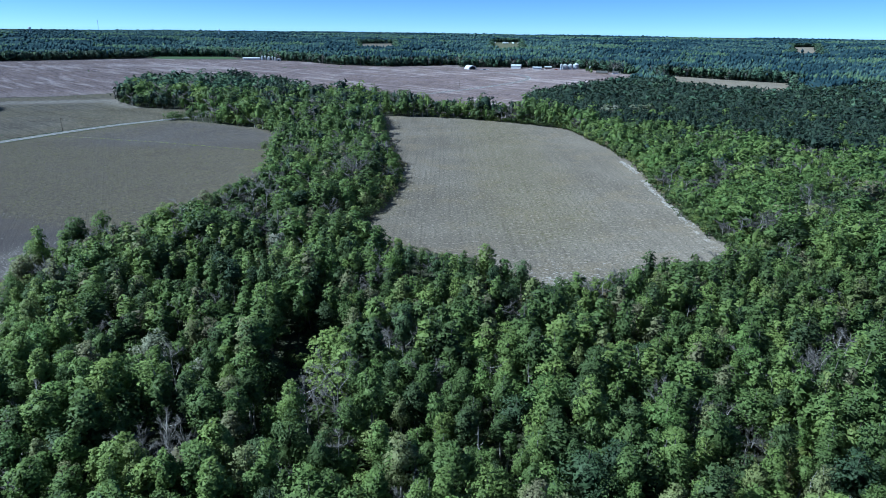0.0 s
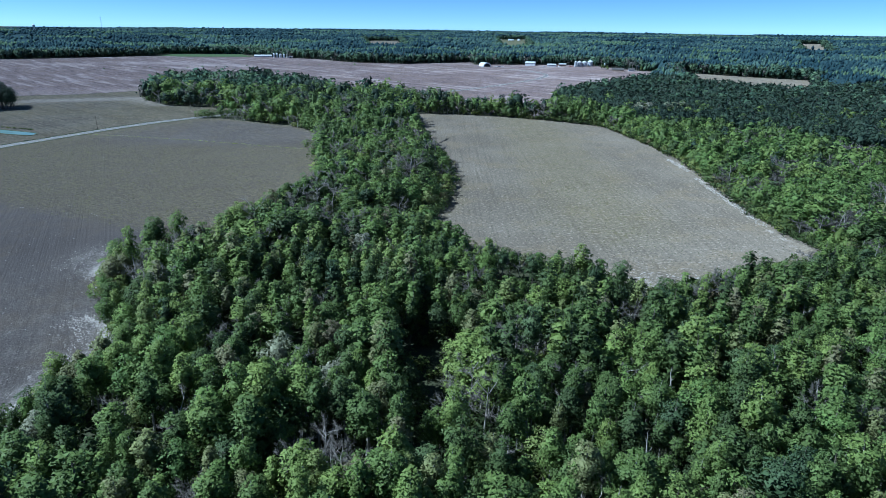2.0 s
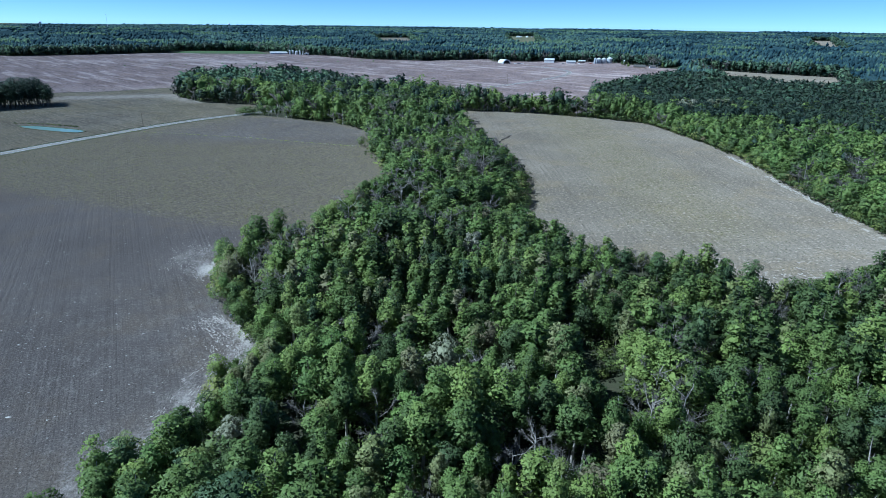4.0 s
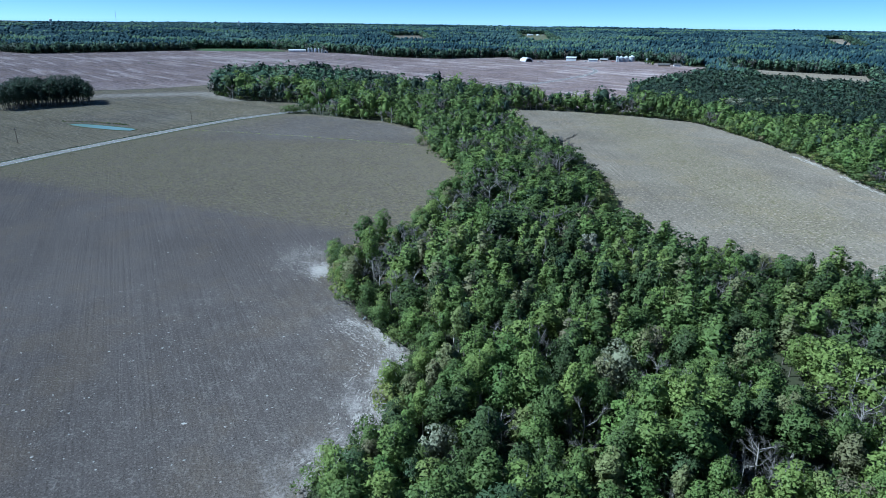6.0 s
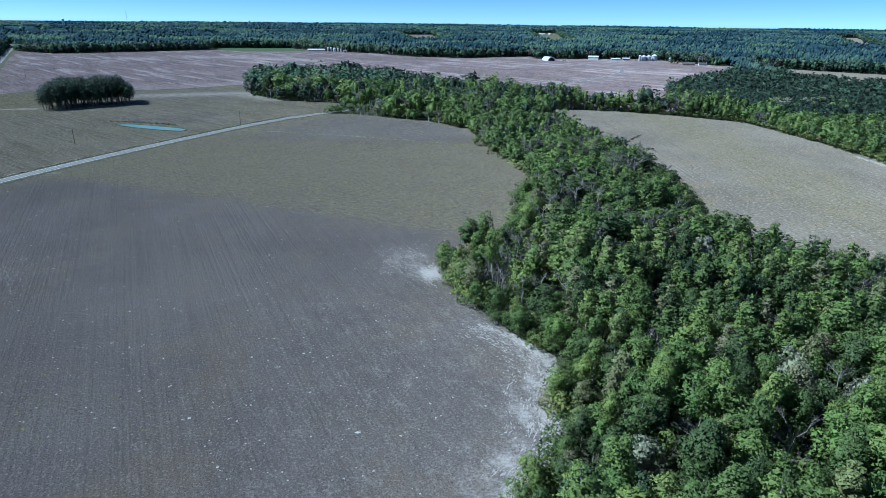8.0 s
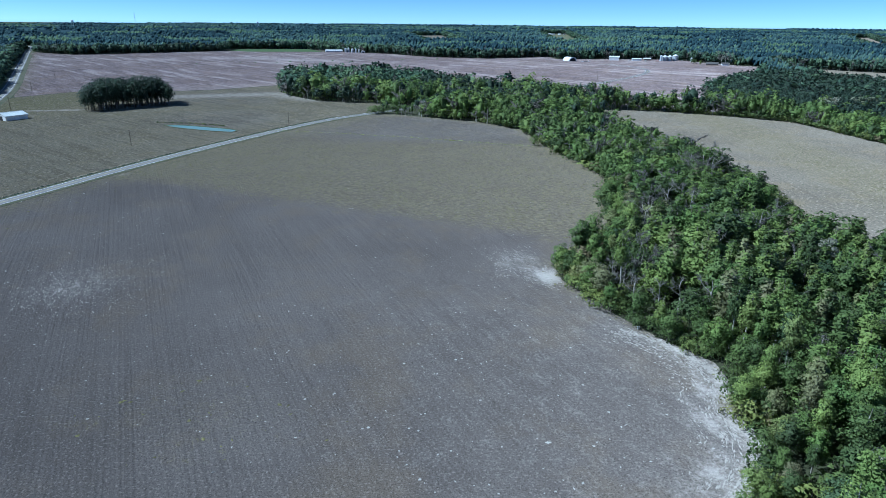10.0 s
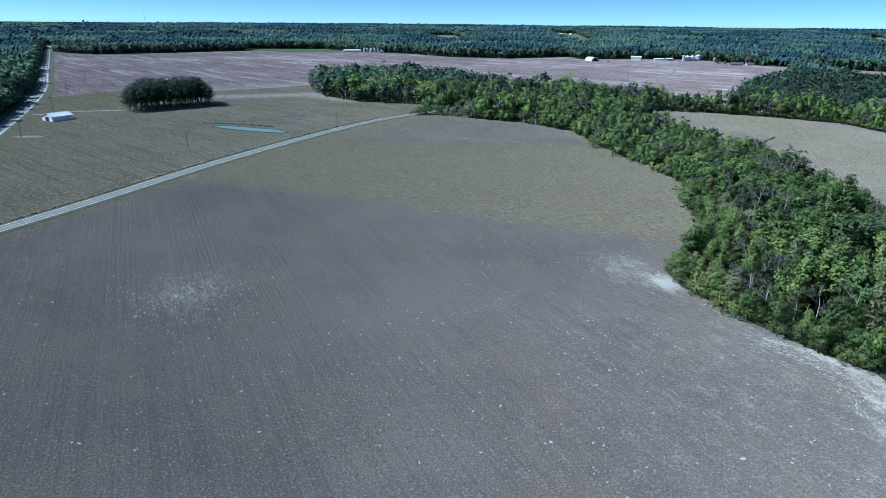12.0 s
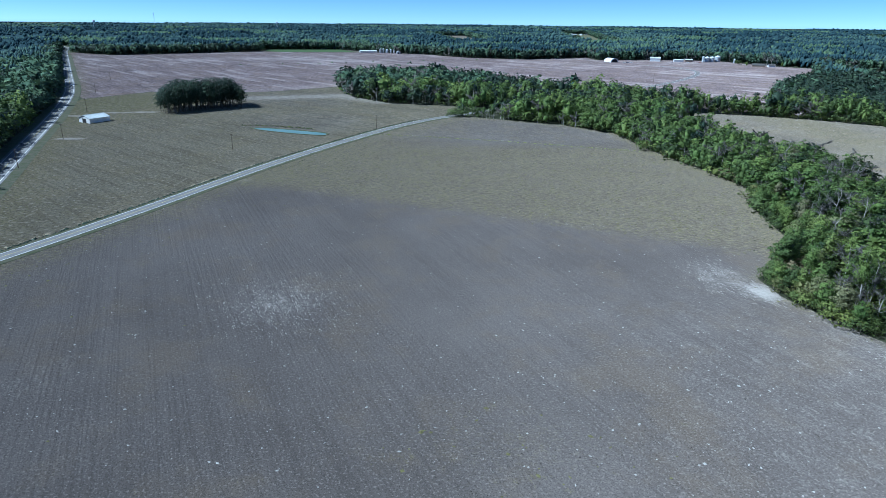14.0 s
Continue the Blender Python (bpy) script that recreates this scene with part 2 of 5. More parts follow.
k.bump(k.noise(1.2, 3), 0.06, 0.05)
WATER = k.colour(k.ramp(k.noise(0.08, 3), [(0.3, (0.11, 0.18, 0.155)), (0.7, (0.15, 0.22, 0.19))]))

# ---- helpers for meshes ----
RNG = np.random.default_rng(7)


def rise(y):
    """The land is level near by and climbs slowly to the north."""
    return np.maximum(0.0, (np.asarray(y, float) - 420.0) * 0.009)


def inside(poly, x, y):
    x, y = np.asarray(x, float), np.asarray(y, float)
    hit = np.zeros(x.shape, bool)
    n = len(poly)
    for i in range(n):
        (x0, y0), (x1, y1) = poly[i], poly[(i + 1) % n]
        if y0 == y1:
            continue
        c = (y0 > y) != (y1 > y)
        hit ^= c & (x < (x1 - x0) * (y - y0) / (y1 - y0) + x0)
    return hit


def away(line, x, y):
    """The distance from points to a polyline."""
    x, y = np.asarray(x, float), np.asarray(y, float)
    best = np.full(x.shape, 1e9)
    for (x0, y0), (x1, y1) in zip(line, line[1:]):
        dx, dy = x1 - x0, y1 - y0
        u = np.clip(((x - x0) * dx + (y - y0) * dy) / (dx * dx + dy * dy + 1e-9), 0, 1)
        best = np.minimum(best, np.hypot(x - x0 - u * dx, y - y0 - u * dy))
    return best


def rounded(line, times=2):
    """A polyline with its corners cut."""
    for _ in range(times):
        out = [line[0]]
        for (x0, y0), (x1, y1) in zip(line, line[1:]):
            out += [(0.75 * x0 + 0.25 * x1, 0.75 * y0 + 0.25 * y1), (0.25 * x0 + 0.75 * x1, 0.25 * y0 + 0.75 * y1)]
        line = out + [line[-1]]
    return line


def mesh_from(name, verts, faces, mats, index=None, tint=None, smooth=False, normals=None):
    """A mesh from arrays; all faces have the same number of corners."""
    verts, faces = np.asarray(verts, np.float32), np.asarray(faces, np.int32)
    me = bpy.data.meshes.new(name)
    me.vertices.add(len(verts))
    me.vertices.foreach_set("co", verts.ravel())
    me.loops.add(faces.size)
    me.loops.foreach_set("vertex_index", faces.ravel())
    me.polygons.add(len(faces))
    me.polygons.foreach_set("loop_start", np.arange(0, faces.size, faces.shape[1], dtype=np.int32))
    for m in mats:
        me.materials.append(m)
    if index is not None:
        me.polygons.foreach_set("material_index", np.asarray(index, np.int32))
    if tint is not None:
        me.attributes.new("tint", "FLOAT", "FACE").data.foreach_set("value", np.asarray(tint, np.float32))
    me.polygons.foreach_set("use_smooth", np.full(len(faces), smooth))
    me.update(calc_edges=True)
    if normals is not None:
        me.polygons.foreach_set("use_smooth", np.full(len(faces), True))
        me.normals_split_custom_set_from_vertices(np.asarray(normals, np.float32).tolist())
    return me


def part(name, bm, material, parent=None, label=""):
    """A bmesh as one mesh object, under a thing or a part."""
    me = bpy.data.meshes.new(name)
    bm.normal_update()
    bm.to_mesh(me)
    bm.free()
    me.materials.append(material)
    ob = new(name, me)
    if parent is not None:
        ob.parent = parent
    return tagged(ob, label)


def thing(name, label, category, m=None, group="", kind=""):
    ob = new(name)
    ob.empty_display_size = 0.5
    if m is not None:
        ob.matrix_basis = m
    return tagged(ob, label, category, group, kind)


def box(x0, x1, y0, y1, z0, z1, bm=None, bevel=0.0):
    bm = bm or bmesh.new()
    made = bmesh.ops.create_cube(bm, size=1)
    bmesh.ops.scale(bm, vec=(x1 - x0, y1 - y0, z1 - z0), verts=made["verts"])
    bmesh.ops.translate(bm, vec=((x0 + x1) / 2, (y0 + y1) / 2, (z0 + z1) / 2), verts=made["verts"])
    if bevel:
        edges = list({e for v in made["verts"] for e in v.link_edges})
        bmesh.ops.bevel(bm, geom=edges, offset=bevel, segments=2, affect="EDGES")
    return bm


def tube(r0, r1, z0, z1, n=12, bm=None, m=None):
    bm = bm or bmesh.new()
    made = bmesh.ops.create_cone(bm, cap_ends=True, segments=n, radius1=r0, radius2=max(r1, 1e-4), depth=z1 - z0)
    bmesh.ops.translate(bm, vec=(0, 0, (z0 + z1) / 2), verts=made["verts"])
    if m is not None:
        bmesh.ops.transform(bm, matrix=m, verts=made["verts"])
    return bm


def prism(outline, y0, y1, bm=None):
    """An outline in x and z, drawn out along y."""
    bm = bm or bmesh.new()
    a = [bm.verts.new((x, y0, z)) for x, z in outline]
    b = [bm.verts.new((x, y1, z)) for x, z in outline]
    bm.faces.new(a)
    bm.faces.new(b[::-1])
    for i in range(len(a)):
        j = (i + 1) % len(a)
        bm.faces.new((a[j], a[i], b[i], b[j]))
    bmesh.ops.recalc_face_normals(bm, faces=bm.faces)
    return bm


# ---- plan: edges of the fields, woods and roads ----
STRIP_WEST = [(-128, 40), (-127, 93), (-119, 105), (-115, 112), (-117, 120), (-113, 130), (-113, 139), (-121, 149), (-129, 162), (-139, 184), (-140, 197),
              (-127, 210), (-113, 233), (-108, 270), (-95, 304), (-103, 344), (-114, 390), (-122, 449), (-151, 481), (-191, 502), (-219, 514)]
COPSE_EDGE = [(-233, 530), (-224, 576), (-256, 581), (-297, 593), (-332, 631), (-353, 686), (-370, 765), (-347, 795), (-272, 795), (-199, 770), (-163, 695), (-110, 665)]
HEDGE_NORTH = [(-70, 650), (-55, 600), (9, 560), (58, 535), (66, 570), (72, 612), (88, 662), (112, 705), (152, 765), (192, 818), (238, 862), (262, 905), (288, 985), (345, 1055)]
FAR_EDGE = [(300, 1100), (245, 1235), (124, 1232), (25, 1215), (20, 1285), (-108, 1212), (-212, 1243), (-302, 1335), (-363, 1365), (-440, 1415), (-506, 1490), (-666, 1458), (-651, 1380),
            (-878, 1208), (-956, 1249), (-1040, 1310)]
HIGHWAY = [(-1250, 1560), (-1150, 1500), (-1085, 1410), (-1040, 1320), (-910, 1114), (-752, 859), (-632, 668), (-582, 577), (-536, 486), (-507, 425), (-485, 379), (-440, 288), (-385, 170), (-330, 55), (-270, -80)]
LANE = [(-393, 150), (-373, 203), (-366, 222), (-352, 262), (-339, 307), (-324, 351), (-304, 403), (-278, 460), (-254, 498), (-222, 532), (-130, 630), (-28, 738), (23, 799), (68, 861), (108, 930), (126, 985), (124, 1030), (105, 1075), (80, 1100)]
HIGHWAY, LANE = rounded(HIGHWAY), rounded(LANE)
west_side = [(x - 6 - 0.004 * y, y - 3) for x, y in HIGHWAY if y < 1420]
OPEN_WEST = STRIP_WEST + COPSE_EDGE + HEDGE_NORTH + FAR_EDGE + west_side + [(-300, -250), (-128, -250)]
EAST_FIELD = [(-73, 560), (-58, 500), (-50, 431), (-37, 356), (-32, 308), (-37, 261), (-44, 233), (-36, 214), (-24, 203), (-4, 192), (14, 176), (22, 166), (31, 170), (44, 176), (56, 179), (67, 184), (88, 194), (99, 204),
              (96, 224), (95, 249), (99, 296), (106, 356), (104, 409), (96, 464), (89, 495), (60, 518), (9, 545)]
CLEARING = [(284, 800), (316, 735), (382, 712), (508, 938), (430, 1002), (364, 1070), (318, 960)]
FAR_CLEARINGS = [[(-355, 2579), (-206, 2642), (-128, 1740), (-232, 1700)], [(1511, 2826), (1660, 2872), (1030, 1750), (930, 1720)], [(209, 2993), (367, 3064), (234, 1970), (133, 1920)]]
GLADES = [(-38, 134, 8), (-38, 121, 7.5), (-38, 109, 6.5), (-40, 101, 5), (-84, 163, 4), (17, 158, 5), (-12, 142, 3)]


def open_ground(x, y):
    o = inside(OPEN_WEST, x, y) | inside(EAST_FIELD, x, y) | inside(CLEARING, x, y)
    o |= (away(LANE, x, y) < 7) | (away(HIGHWAY, x, y) < 11)
    for gx, gy, r in GLADES:
        o |= np.hypot(x - gx, y - gy) < r
    return o


# ---- the ground: one sheet to the horizon ----
bm = bmesh.new()
xs = [-5000, -2500, -1200, -600, -300, 0, 300, 600, 1200, 2500, 5000]
ys = [-1500, -400, 0, 210, 420, 900, 1600, 2600, 3800, 5600]
grid = [[bm.verts.new((x, y, float(rise(y)))) for x in xs] for y in ys]
for j in range(len(ys) - 1):
    for i in range(len(xs) - 1):
        bm.faces.new((grid[j][i], grid[j][i + 1], grid[j + 1][i + 1], grid[j + 1][i]))
tagged(part("ground", bm, FLOOR), "wide flat land with brown leaf litter under the woods", "ground", kind="structure")


def bell(d, w):
    return np.exp(-(np.asarray(d) / w) ** 2)


def field(name, poly, step, lift, material, label, sand=None, green=None):
    """A tilled field as a sheet just over the ground, cut into cells that carry how sandy and how weedy they are."""
    bm = bmesh.new()
    bm.faces.new([bm.verts.new((x, y, 0)) for x, y in poly])
    bm.normal_update()
    bmesh.ops.triangulate(bm, faces=bm.faces[:], ngon_method="EAR_CLIP")
    px, py = zip(*poly)
    for axis, lo, hi in ((0, min(px), max(px)), (1, min(py), max(py))):
        cuts = list(np.arange(lo + step, hi, step))
        if axis == 1:
            cuts.append(420.0)
        for c in cuts:
            co, no = [0, 0, 0], [0, 0, 0]
            co[axis], no[axis] = c, 1
            bmesh.ops.bisect_plane(bm, geom=bm.verts[:] + bm.edges[:] + bm.faces[:], plane_co=co, plane_no=no)
    mids = [f.calc_center_median() for f in bm.faces]
    kept = inside(poly, [c.x for c in mids], [c.y for c in mids])
    bmesh.ops.delete(bm, geom=[f for f, k_ in zip(bm.faces[:], kept) if not k_], context="FACES")
    for v in bm.verts:
        v.co.z = float(rise(v.co.y)) + lift
    ob = part(name, bm, material)
    me = ob.data
    co = np.empty(len(me.vertices) * 3, np.float32)
    me.vertices.foreach_get("co", co)
    x, y = co[0::3], co[1::3]
    for key, rule in (("sand", sand), ("green", green)):
        me.attributes.new(key, "FLOAT", "POINT").data.foreach_set("value", np.asarray(rule(x, y) if rule else np.zeros_like(x), np.float32))
    return tagged(ob, label, "field", kind="structure")


SAND_BAND = [(-140, 186), (-131, 155), (-121, 146.5), (-115, 138), (-114.5, 129), (-118, 119), (-116.5, 111), (-121, 103), (-128, 96)]
NEAR_FIELD = [p for p in STRIP_WEST if p[1] < 500] + [(-219, 514), (-238, 512)] + [(x + 5.5, y - 3) for x, y in reversed(LANE) if y < 500] + [(-390, 120), (-330, 20), (-330, -100), (-128, -100)]


def near_sand(x, y):
    d = away(SAND_BAND, x, y)
    s = 0.68 * (0.70 + 0.30 * np.sin(y * 0.43 + x * 0.3)) * bell(d, 1.7) * np.clip((156 - y) / 14, 0.25, 1) + 0.5 * bell(d - 5.5, 1.2) * np.clip((146 - y) / 20, 0, 1) * (0.6 + 0.4 * np.sin(y * 0.5))
    s += 0.2 * bell(d, 9) * np.clip((160 - y) / 30, 0, 1)
    s += 1.1 * bell(np.hypot(x + 143, (y - 187) * 0.7), 3.6) + 0.55 * bell(np.hypot((x + 150) * 0.7, (y - 200) * 0.5), 7)
    s += 0.54 * bell(np.hypot((x + 277) * 0.9, y - 174), 15) + 0.30 * bell(np.hypot((x + 262) * 0.5, (y - 200) * 0.7), 12)
    s += 0.8 * bell(np.hypot(x + 330, y - 306), 6) * 0.8 + 0.45 * bell(np.hypot(x + 318, y - 135), 12) + 0.5 * bell(np.hypot((x + 353) * 0.6, y - 247), 4)
    s += 0.3 * bell(away([(-140, 395), (-110, 300), (-120, 240)], x, y), 10)
    s += 0.42 / (1 + np.exp(-(x + 212) / 22)) * np.clip((215 - y) / 50, 0, 1) + 0.40 / (1 + np.exp(-(y - 405) / 5))
    return s


def near_green(x, y):
    olive = 1 / (1 + np.exp(-(y - (218 + (-132 - x) * 0.44)) / 5.0))
    lane = bell(away(LANE, x, y), 21)
    g = 0.78 * olive * (1 - 0.55 / (1 + np.exp(-(y - 395) / 6))) + 0.5 * lane + 0.5 * bell(away(STRIP_WEST, x, y), 5)
    return g + 0.3 * bell(np.hypot((x + 215) * 0.5, y - 118), 18) + 0.16 / (1 + np.exp((x + 245) / 16)) - 0.15


field("near_field", NEAR_FIELD, 3.0, 0.03, SOIL_NEAR, "grey-brown tilled field with pale sandy patches and low green weeds", near_sand, near_green)
EAST_BAND = [(92, 198), (90, 214), (90, 225), (93, 260), (96, 310), (100, 350), (98, 385)]


def east_sand(x, y):
    gaps = 0.55 + 0.45 * np.sin(y * 0.11 + 1.2)
    return 1.0 * bell(away(EAST_BAND, x, y), 1.8) * gaps ** 1.5 * (0.55 + 0.45 * np.sin(y * 0.71)) + 1.0 * bell(np.hypot(x - 26, (y - 174) * 0.8), 6) + 0.4 * bell(np.hypot(x - 35, (y - 410) * 0.4), 8) + 0.35 * bell(y - 190 - 0.3 * x, 12)


def east_green(x, y):
    return 0.15 + 0.2 * np.sin(x * 0.05) + 0.5 * bell(away([(-32, 308), (-37, 261), (-44, 233)], x, y), 9) - 0.3 * bell(y - 190, 30)


field("east_field", EAST_FIELD, 2.6, 0.03, SOIL_EAST, "large grey-tan stubble field with a sandy edge between woods", east_sand, east_green)
WEST_FIELD = [(x - 5, y + 3) for x, y in LANE if 200 < y < 525] + [(-236, 545)] + COPSE_EDGE[1:6] + [(-361, 720), (-420, 665), (-488, 640), (-540, 650), (-575, 590)] + [(x + 9, y) for x, y in HIGHWAY if 190 < y < 585]


def west_green(x, y):
    yard = bell(np.hypot((x + 540) * 0.8, (y - 560) * 0.55), 45)
    return 0.32 + 0.9 * yard + 0.4 * bell(away(HIGHWAY, x, y), 18) - 0.6 * bell(np.hypot(x + 345, (y - 480)), 30) - 0.5 * bell(away([(-345, 640), (-420, 610), (-360, 590)], x, y), 22)


def west_sand(x, y):
    return 1.5 * bell(away([(-511, 511), (-472, 520)], x, y), 3.5) + 1.4 * bell(away([(-556, 492), (-520, 494)], x, y), 3.5) + 1.6 * bell(away([(-479, 404), (-468, 404)], x, y), 3.0) + 0.95 * bell(away([(-300, 600), (-345, 640), (-430, 610)], x, y), 24)


field("west_field", WEST_FIELD, 6.0, 0.03, SOIL_WEST, "brown stubble field with green weeds in slanting rows", west_sand, west_green)
FAR_FIELD = [(-575, 592), (-540, 653), (-488, 643), (-420, 668), (-361, 723)] + COPSE_EDGE[6:] + HEDGE_NORTH + FAR_EDGE + [(x + 12, y) for x, y in HIGHWAY if 590 < y < 1300]


def far_sand(x, y):
    bands = 0.22 * (np.sin(y * 0.02 + x * 0.006) > 0.55)
    return bands + 0.7 * bell(away([(-520, 670), (-420, 685), (-365, 740)], x, y), 45) + 0.65 * bell(y - 0.10 * x - 1150 - 60 * np.sin(x * 0.008), 45) * (x < -350) + 0.5 * bell(away([(130, 870), (60, 930), (-40, 900)], x, y), 12) + 0.6 * bell(away([(80, 1100), (160, 1160), (250, 1150)], x, y), 25)


def far_green(x, y):
    return 1.6 * inside([(-506, 1495), (-690, 1470), (-660, 1375), (-480, 1385), (-430, 1400)], x, y) + 0.8 * bell(away(HIGHWAY, x, y), 20) + 0.6 * bell(away([(-60, 1080), (20, 1150)], x, y), 12) - 0.15


field("far_field", FAR_FIELD, 24.0, 0.06, SOIL_FAR, "wide bare purple-brown ploughed field with pale streaks", far_sand, far_green)
GRASS_FIELD = [(-500, 1484), (-660, 1454), (-648, 1388), (-600, 1362), (-520, 1372), (-448, 1384)]
k = Mat("young_crop", 0.9)
k.b.inputs["Diffuse Roughness"].default_value = 1.0
CROP = k.colour(k.ramp(k.noise(0.15, 4), [(0.3, (0.060, 0.105, 0.036)), (0.7, (0.095, 0.145, 0.050))]))
bm = bmesh.new()
bm.faces.new([bm.verts.new((x, y, float(rise(y)) + 0.35)) for x, y in reversed(GRASS_FIELD)])
bm.normal_update()
if list(bm.faces)[0].normal.z < 0:
    bmesh.ops.reverse_faces(bm, faces=bm.faces[:])
tagged(part("grass_field", bm, CROP), "bright green young crop beyond the ploughed field", "field", kind="structure")
for i_, poly in enumerate(FAR_CLEARINGS):
    field("distant_field", poly, 150.0, 0.05, (SOIL_EAST, SOIL_EAST, VERGE)[i_], "pale open field far off among the woods")
field("clearing_field", CLEARING, 30.0, 0.05, SOIL_EAST, "narrow pale field among the pines")


# ---- roads ----
def ribbon(line, lo, hi, z0, z1):
    """A band along a line, from lo to hi metres to its side, with a top and two edges."""
    bm = bmesh.new()
    prev = None
    n = len(line)
    for i, (x, y) in enumerate(line):
        xa, ya = line[max(0, i - 1)]
        xb, yb = line[min(n - 1, i + 1)]
        d = math.hypot(xb - xa, yb - ya)
        nx, ny = (yb - ya) / d, -(xb - xa) / d
        z = float(rise(y))
        row = [bm.verts.new((x + nx * s, y + ny * s, z + h)) for s, h in ((lo, z0), (lo, z1), (hi, z1), (hi, z0))]
        if prev:
            for a in range(3):
                bm.faces.new((prev[a], prev[a + 1], row[a + 1], row[a]))
        prev = row
    bmesh.ops.recalc_face_normals(bm, faces=bm.faces)
    return bm


def dense(line, step):
    out = []
    for (x0, y0), (x1, y1) in zip(line, line[1:]):
        m = max(1, int(math.hypot(x1 - x0, y1 - y0) / step))
        out += [(x0 + (x1 - x0) * i / m, y0 + (y1 - y0) * i / m) for i in range(m)]
    return out + [line[-1]]


def road(name, line, half, edge, label, lift, surface):
    line = dense(line, 15)
    top = tagged(part(name, ribbon(line, -half, half, -0.1, lift), surface), label, "road", kind="structure")
    for s in (-1, 1):
        part("edge_line", ribbon(line, s * edge - 0.15, s * edge + 0.15, lift - 0.02, lift + 0.012), WHITE_LINE, top, "worn white edge line")
    part("centre_line", ribbon(line, -0.17, 0.17, lift - 0.02, lift + 0.012), YELLOW_LINE, top, "faded yellow centre line")
    return top


road("lane", LANE, 3.35, 2.95, "narrow grey asphalt country lane with white edge lines", 0.14, ASPHALT)
road("highway", HIGHWAY, 5.0, 3.6, "two-lane pale grey asphalt highway beside the woods", 0.17, PALE_ASPHALT)
for key, line, lo, hi in (("verge", [q for q in LANE if q[1] < 530], 3.3, 5.8), ("verge", [q for q in LANE if q[1] < 530], -5.2, -3.3), ("verge", HIGHWAY, -10, -4.9), ("verge", HIGHWAY, 4.9, 11)):
    tagged(part(key, ribbon(dense(line, 15), lo, hi, -0.1, 0.085), VERGE), "strip of short green and straw-coloured grass beside the road", "verge", kind="structure")

# ---- trees ----


def unit(v):
    return v / np.maximum(np.linalg.norm(v, axis=-1, keepdims=True), 1e-9)


def cards(rng, at, normal, size, aspect=0.7, along=None, soft=None):
    """Leaf sprays: a pointed blade at each place; soft: the way in which its clump faces."""
    n = len(at)
    ref = rng.normal(size=(n, 3)) if along is None else along + 0.25 * rng.normal(size=(n, 3))
    t = unit(np.cross(normal, np.cross(ref, normal)) + 1e-6)
    b = np.cross(normal, t)
    s = size * rng.uniform(0.6, 1.3, (n, 1))
    w = s * aspect * rng.uniform(0.7, 1.2, (n, 1))
    v = np.stack([at + t * s * 0.5, at - t * s * 0.5 + b * w * 0.5, at - t * s * 0.5 - b * w * 0.5], 1)
    return v.reshape(-1, 3), np.arange(n * 3).reshape(-1, 3), np.repeat(normal if soft is None else soft, 3, 0)


def stem(points, radii, sides=5):
    """A tapered, bent tube through points."""
    vs, fs, ns = [], [], []
    for i, (p, r) in enumerate(zip(points, radii)):
        for a in range(sides):
            w = 2 * math.pi * a / sides
            ns.append((math.cos(w), math.sin(w), 0.0))
            vs.append((p[0] + r * math.cos(w), p[1] + r * math.sin(w), p[2]))
        if i:
            for a in range(sides):
                c = (a + 1) % sides
                o, u = (i - 1) * sides, i * sides
                fs += [(o + a, o + c, u + c), (o + a, u + c, u + a)]
    return np.array(vs), np.array(fs), np.array(ns)


def ball(level):
    bm = bmesh.new()
    bmesh.ops.create_icosphere(bm, subdivisions=level, radius=1)
    bm.verts.index_update()
    v = np.array([q.co[:] for q in bm.verts])
    f = np.array([[q.index for q in c.verts] for c in bm.faces])
    bm.free()
    return v, f


OCTA = np.array([(1, 0, 0), (-1, 0, 0), (0, 1, 0), (0, -1, 0), (0, 0, 1), (0, 0, -1)], float)
OCTA_FACES = np.array([(0, 2, 4), (2, 1, 4), (1, 3, 4), (3, 0, 4), (2, 0, 5), (1, 2, 5), (3, 1, 5), (0, 3, 5)])
BALLS = {0: (OCTA, OCTA_FACES), 1: ball(1)}


def clump(rng, centre, radius, flat, level, out):
    """One uneven, lumpy mass of leaves."""
    v, f = BALLS[level]
    lump = 1 + 0.17 * rng.normal(size=(len(v), 1))
    lump += 0.16 * np.sin(v @ rng.normal(size=(3, 1)) * 3 + rng.uniform(0, 6))
    n = unit(v + 0.30 * out + (0, 0, 0.05) + 0.1 * rng.normal(size=v.shape))
    return centre + v * lump * radius * (1, 1, flat), f, n


def joined(pieces):
    vs, fs, ns, n = [], [], [], 0
    for v, f, w in pieces:
        vs.append(v)
        fs.append(f + n)
        ns.append(w)
        n += len(v)
    return np.concatenate(vs), np.concatenate(fs), np.concatenate(ns)


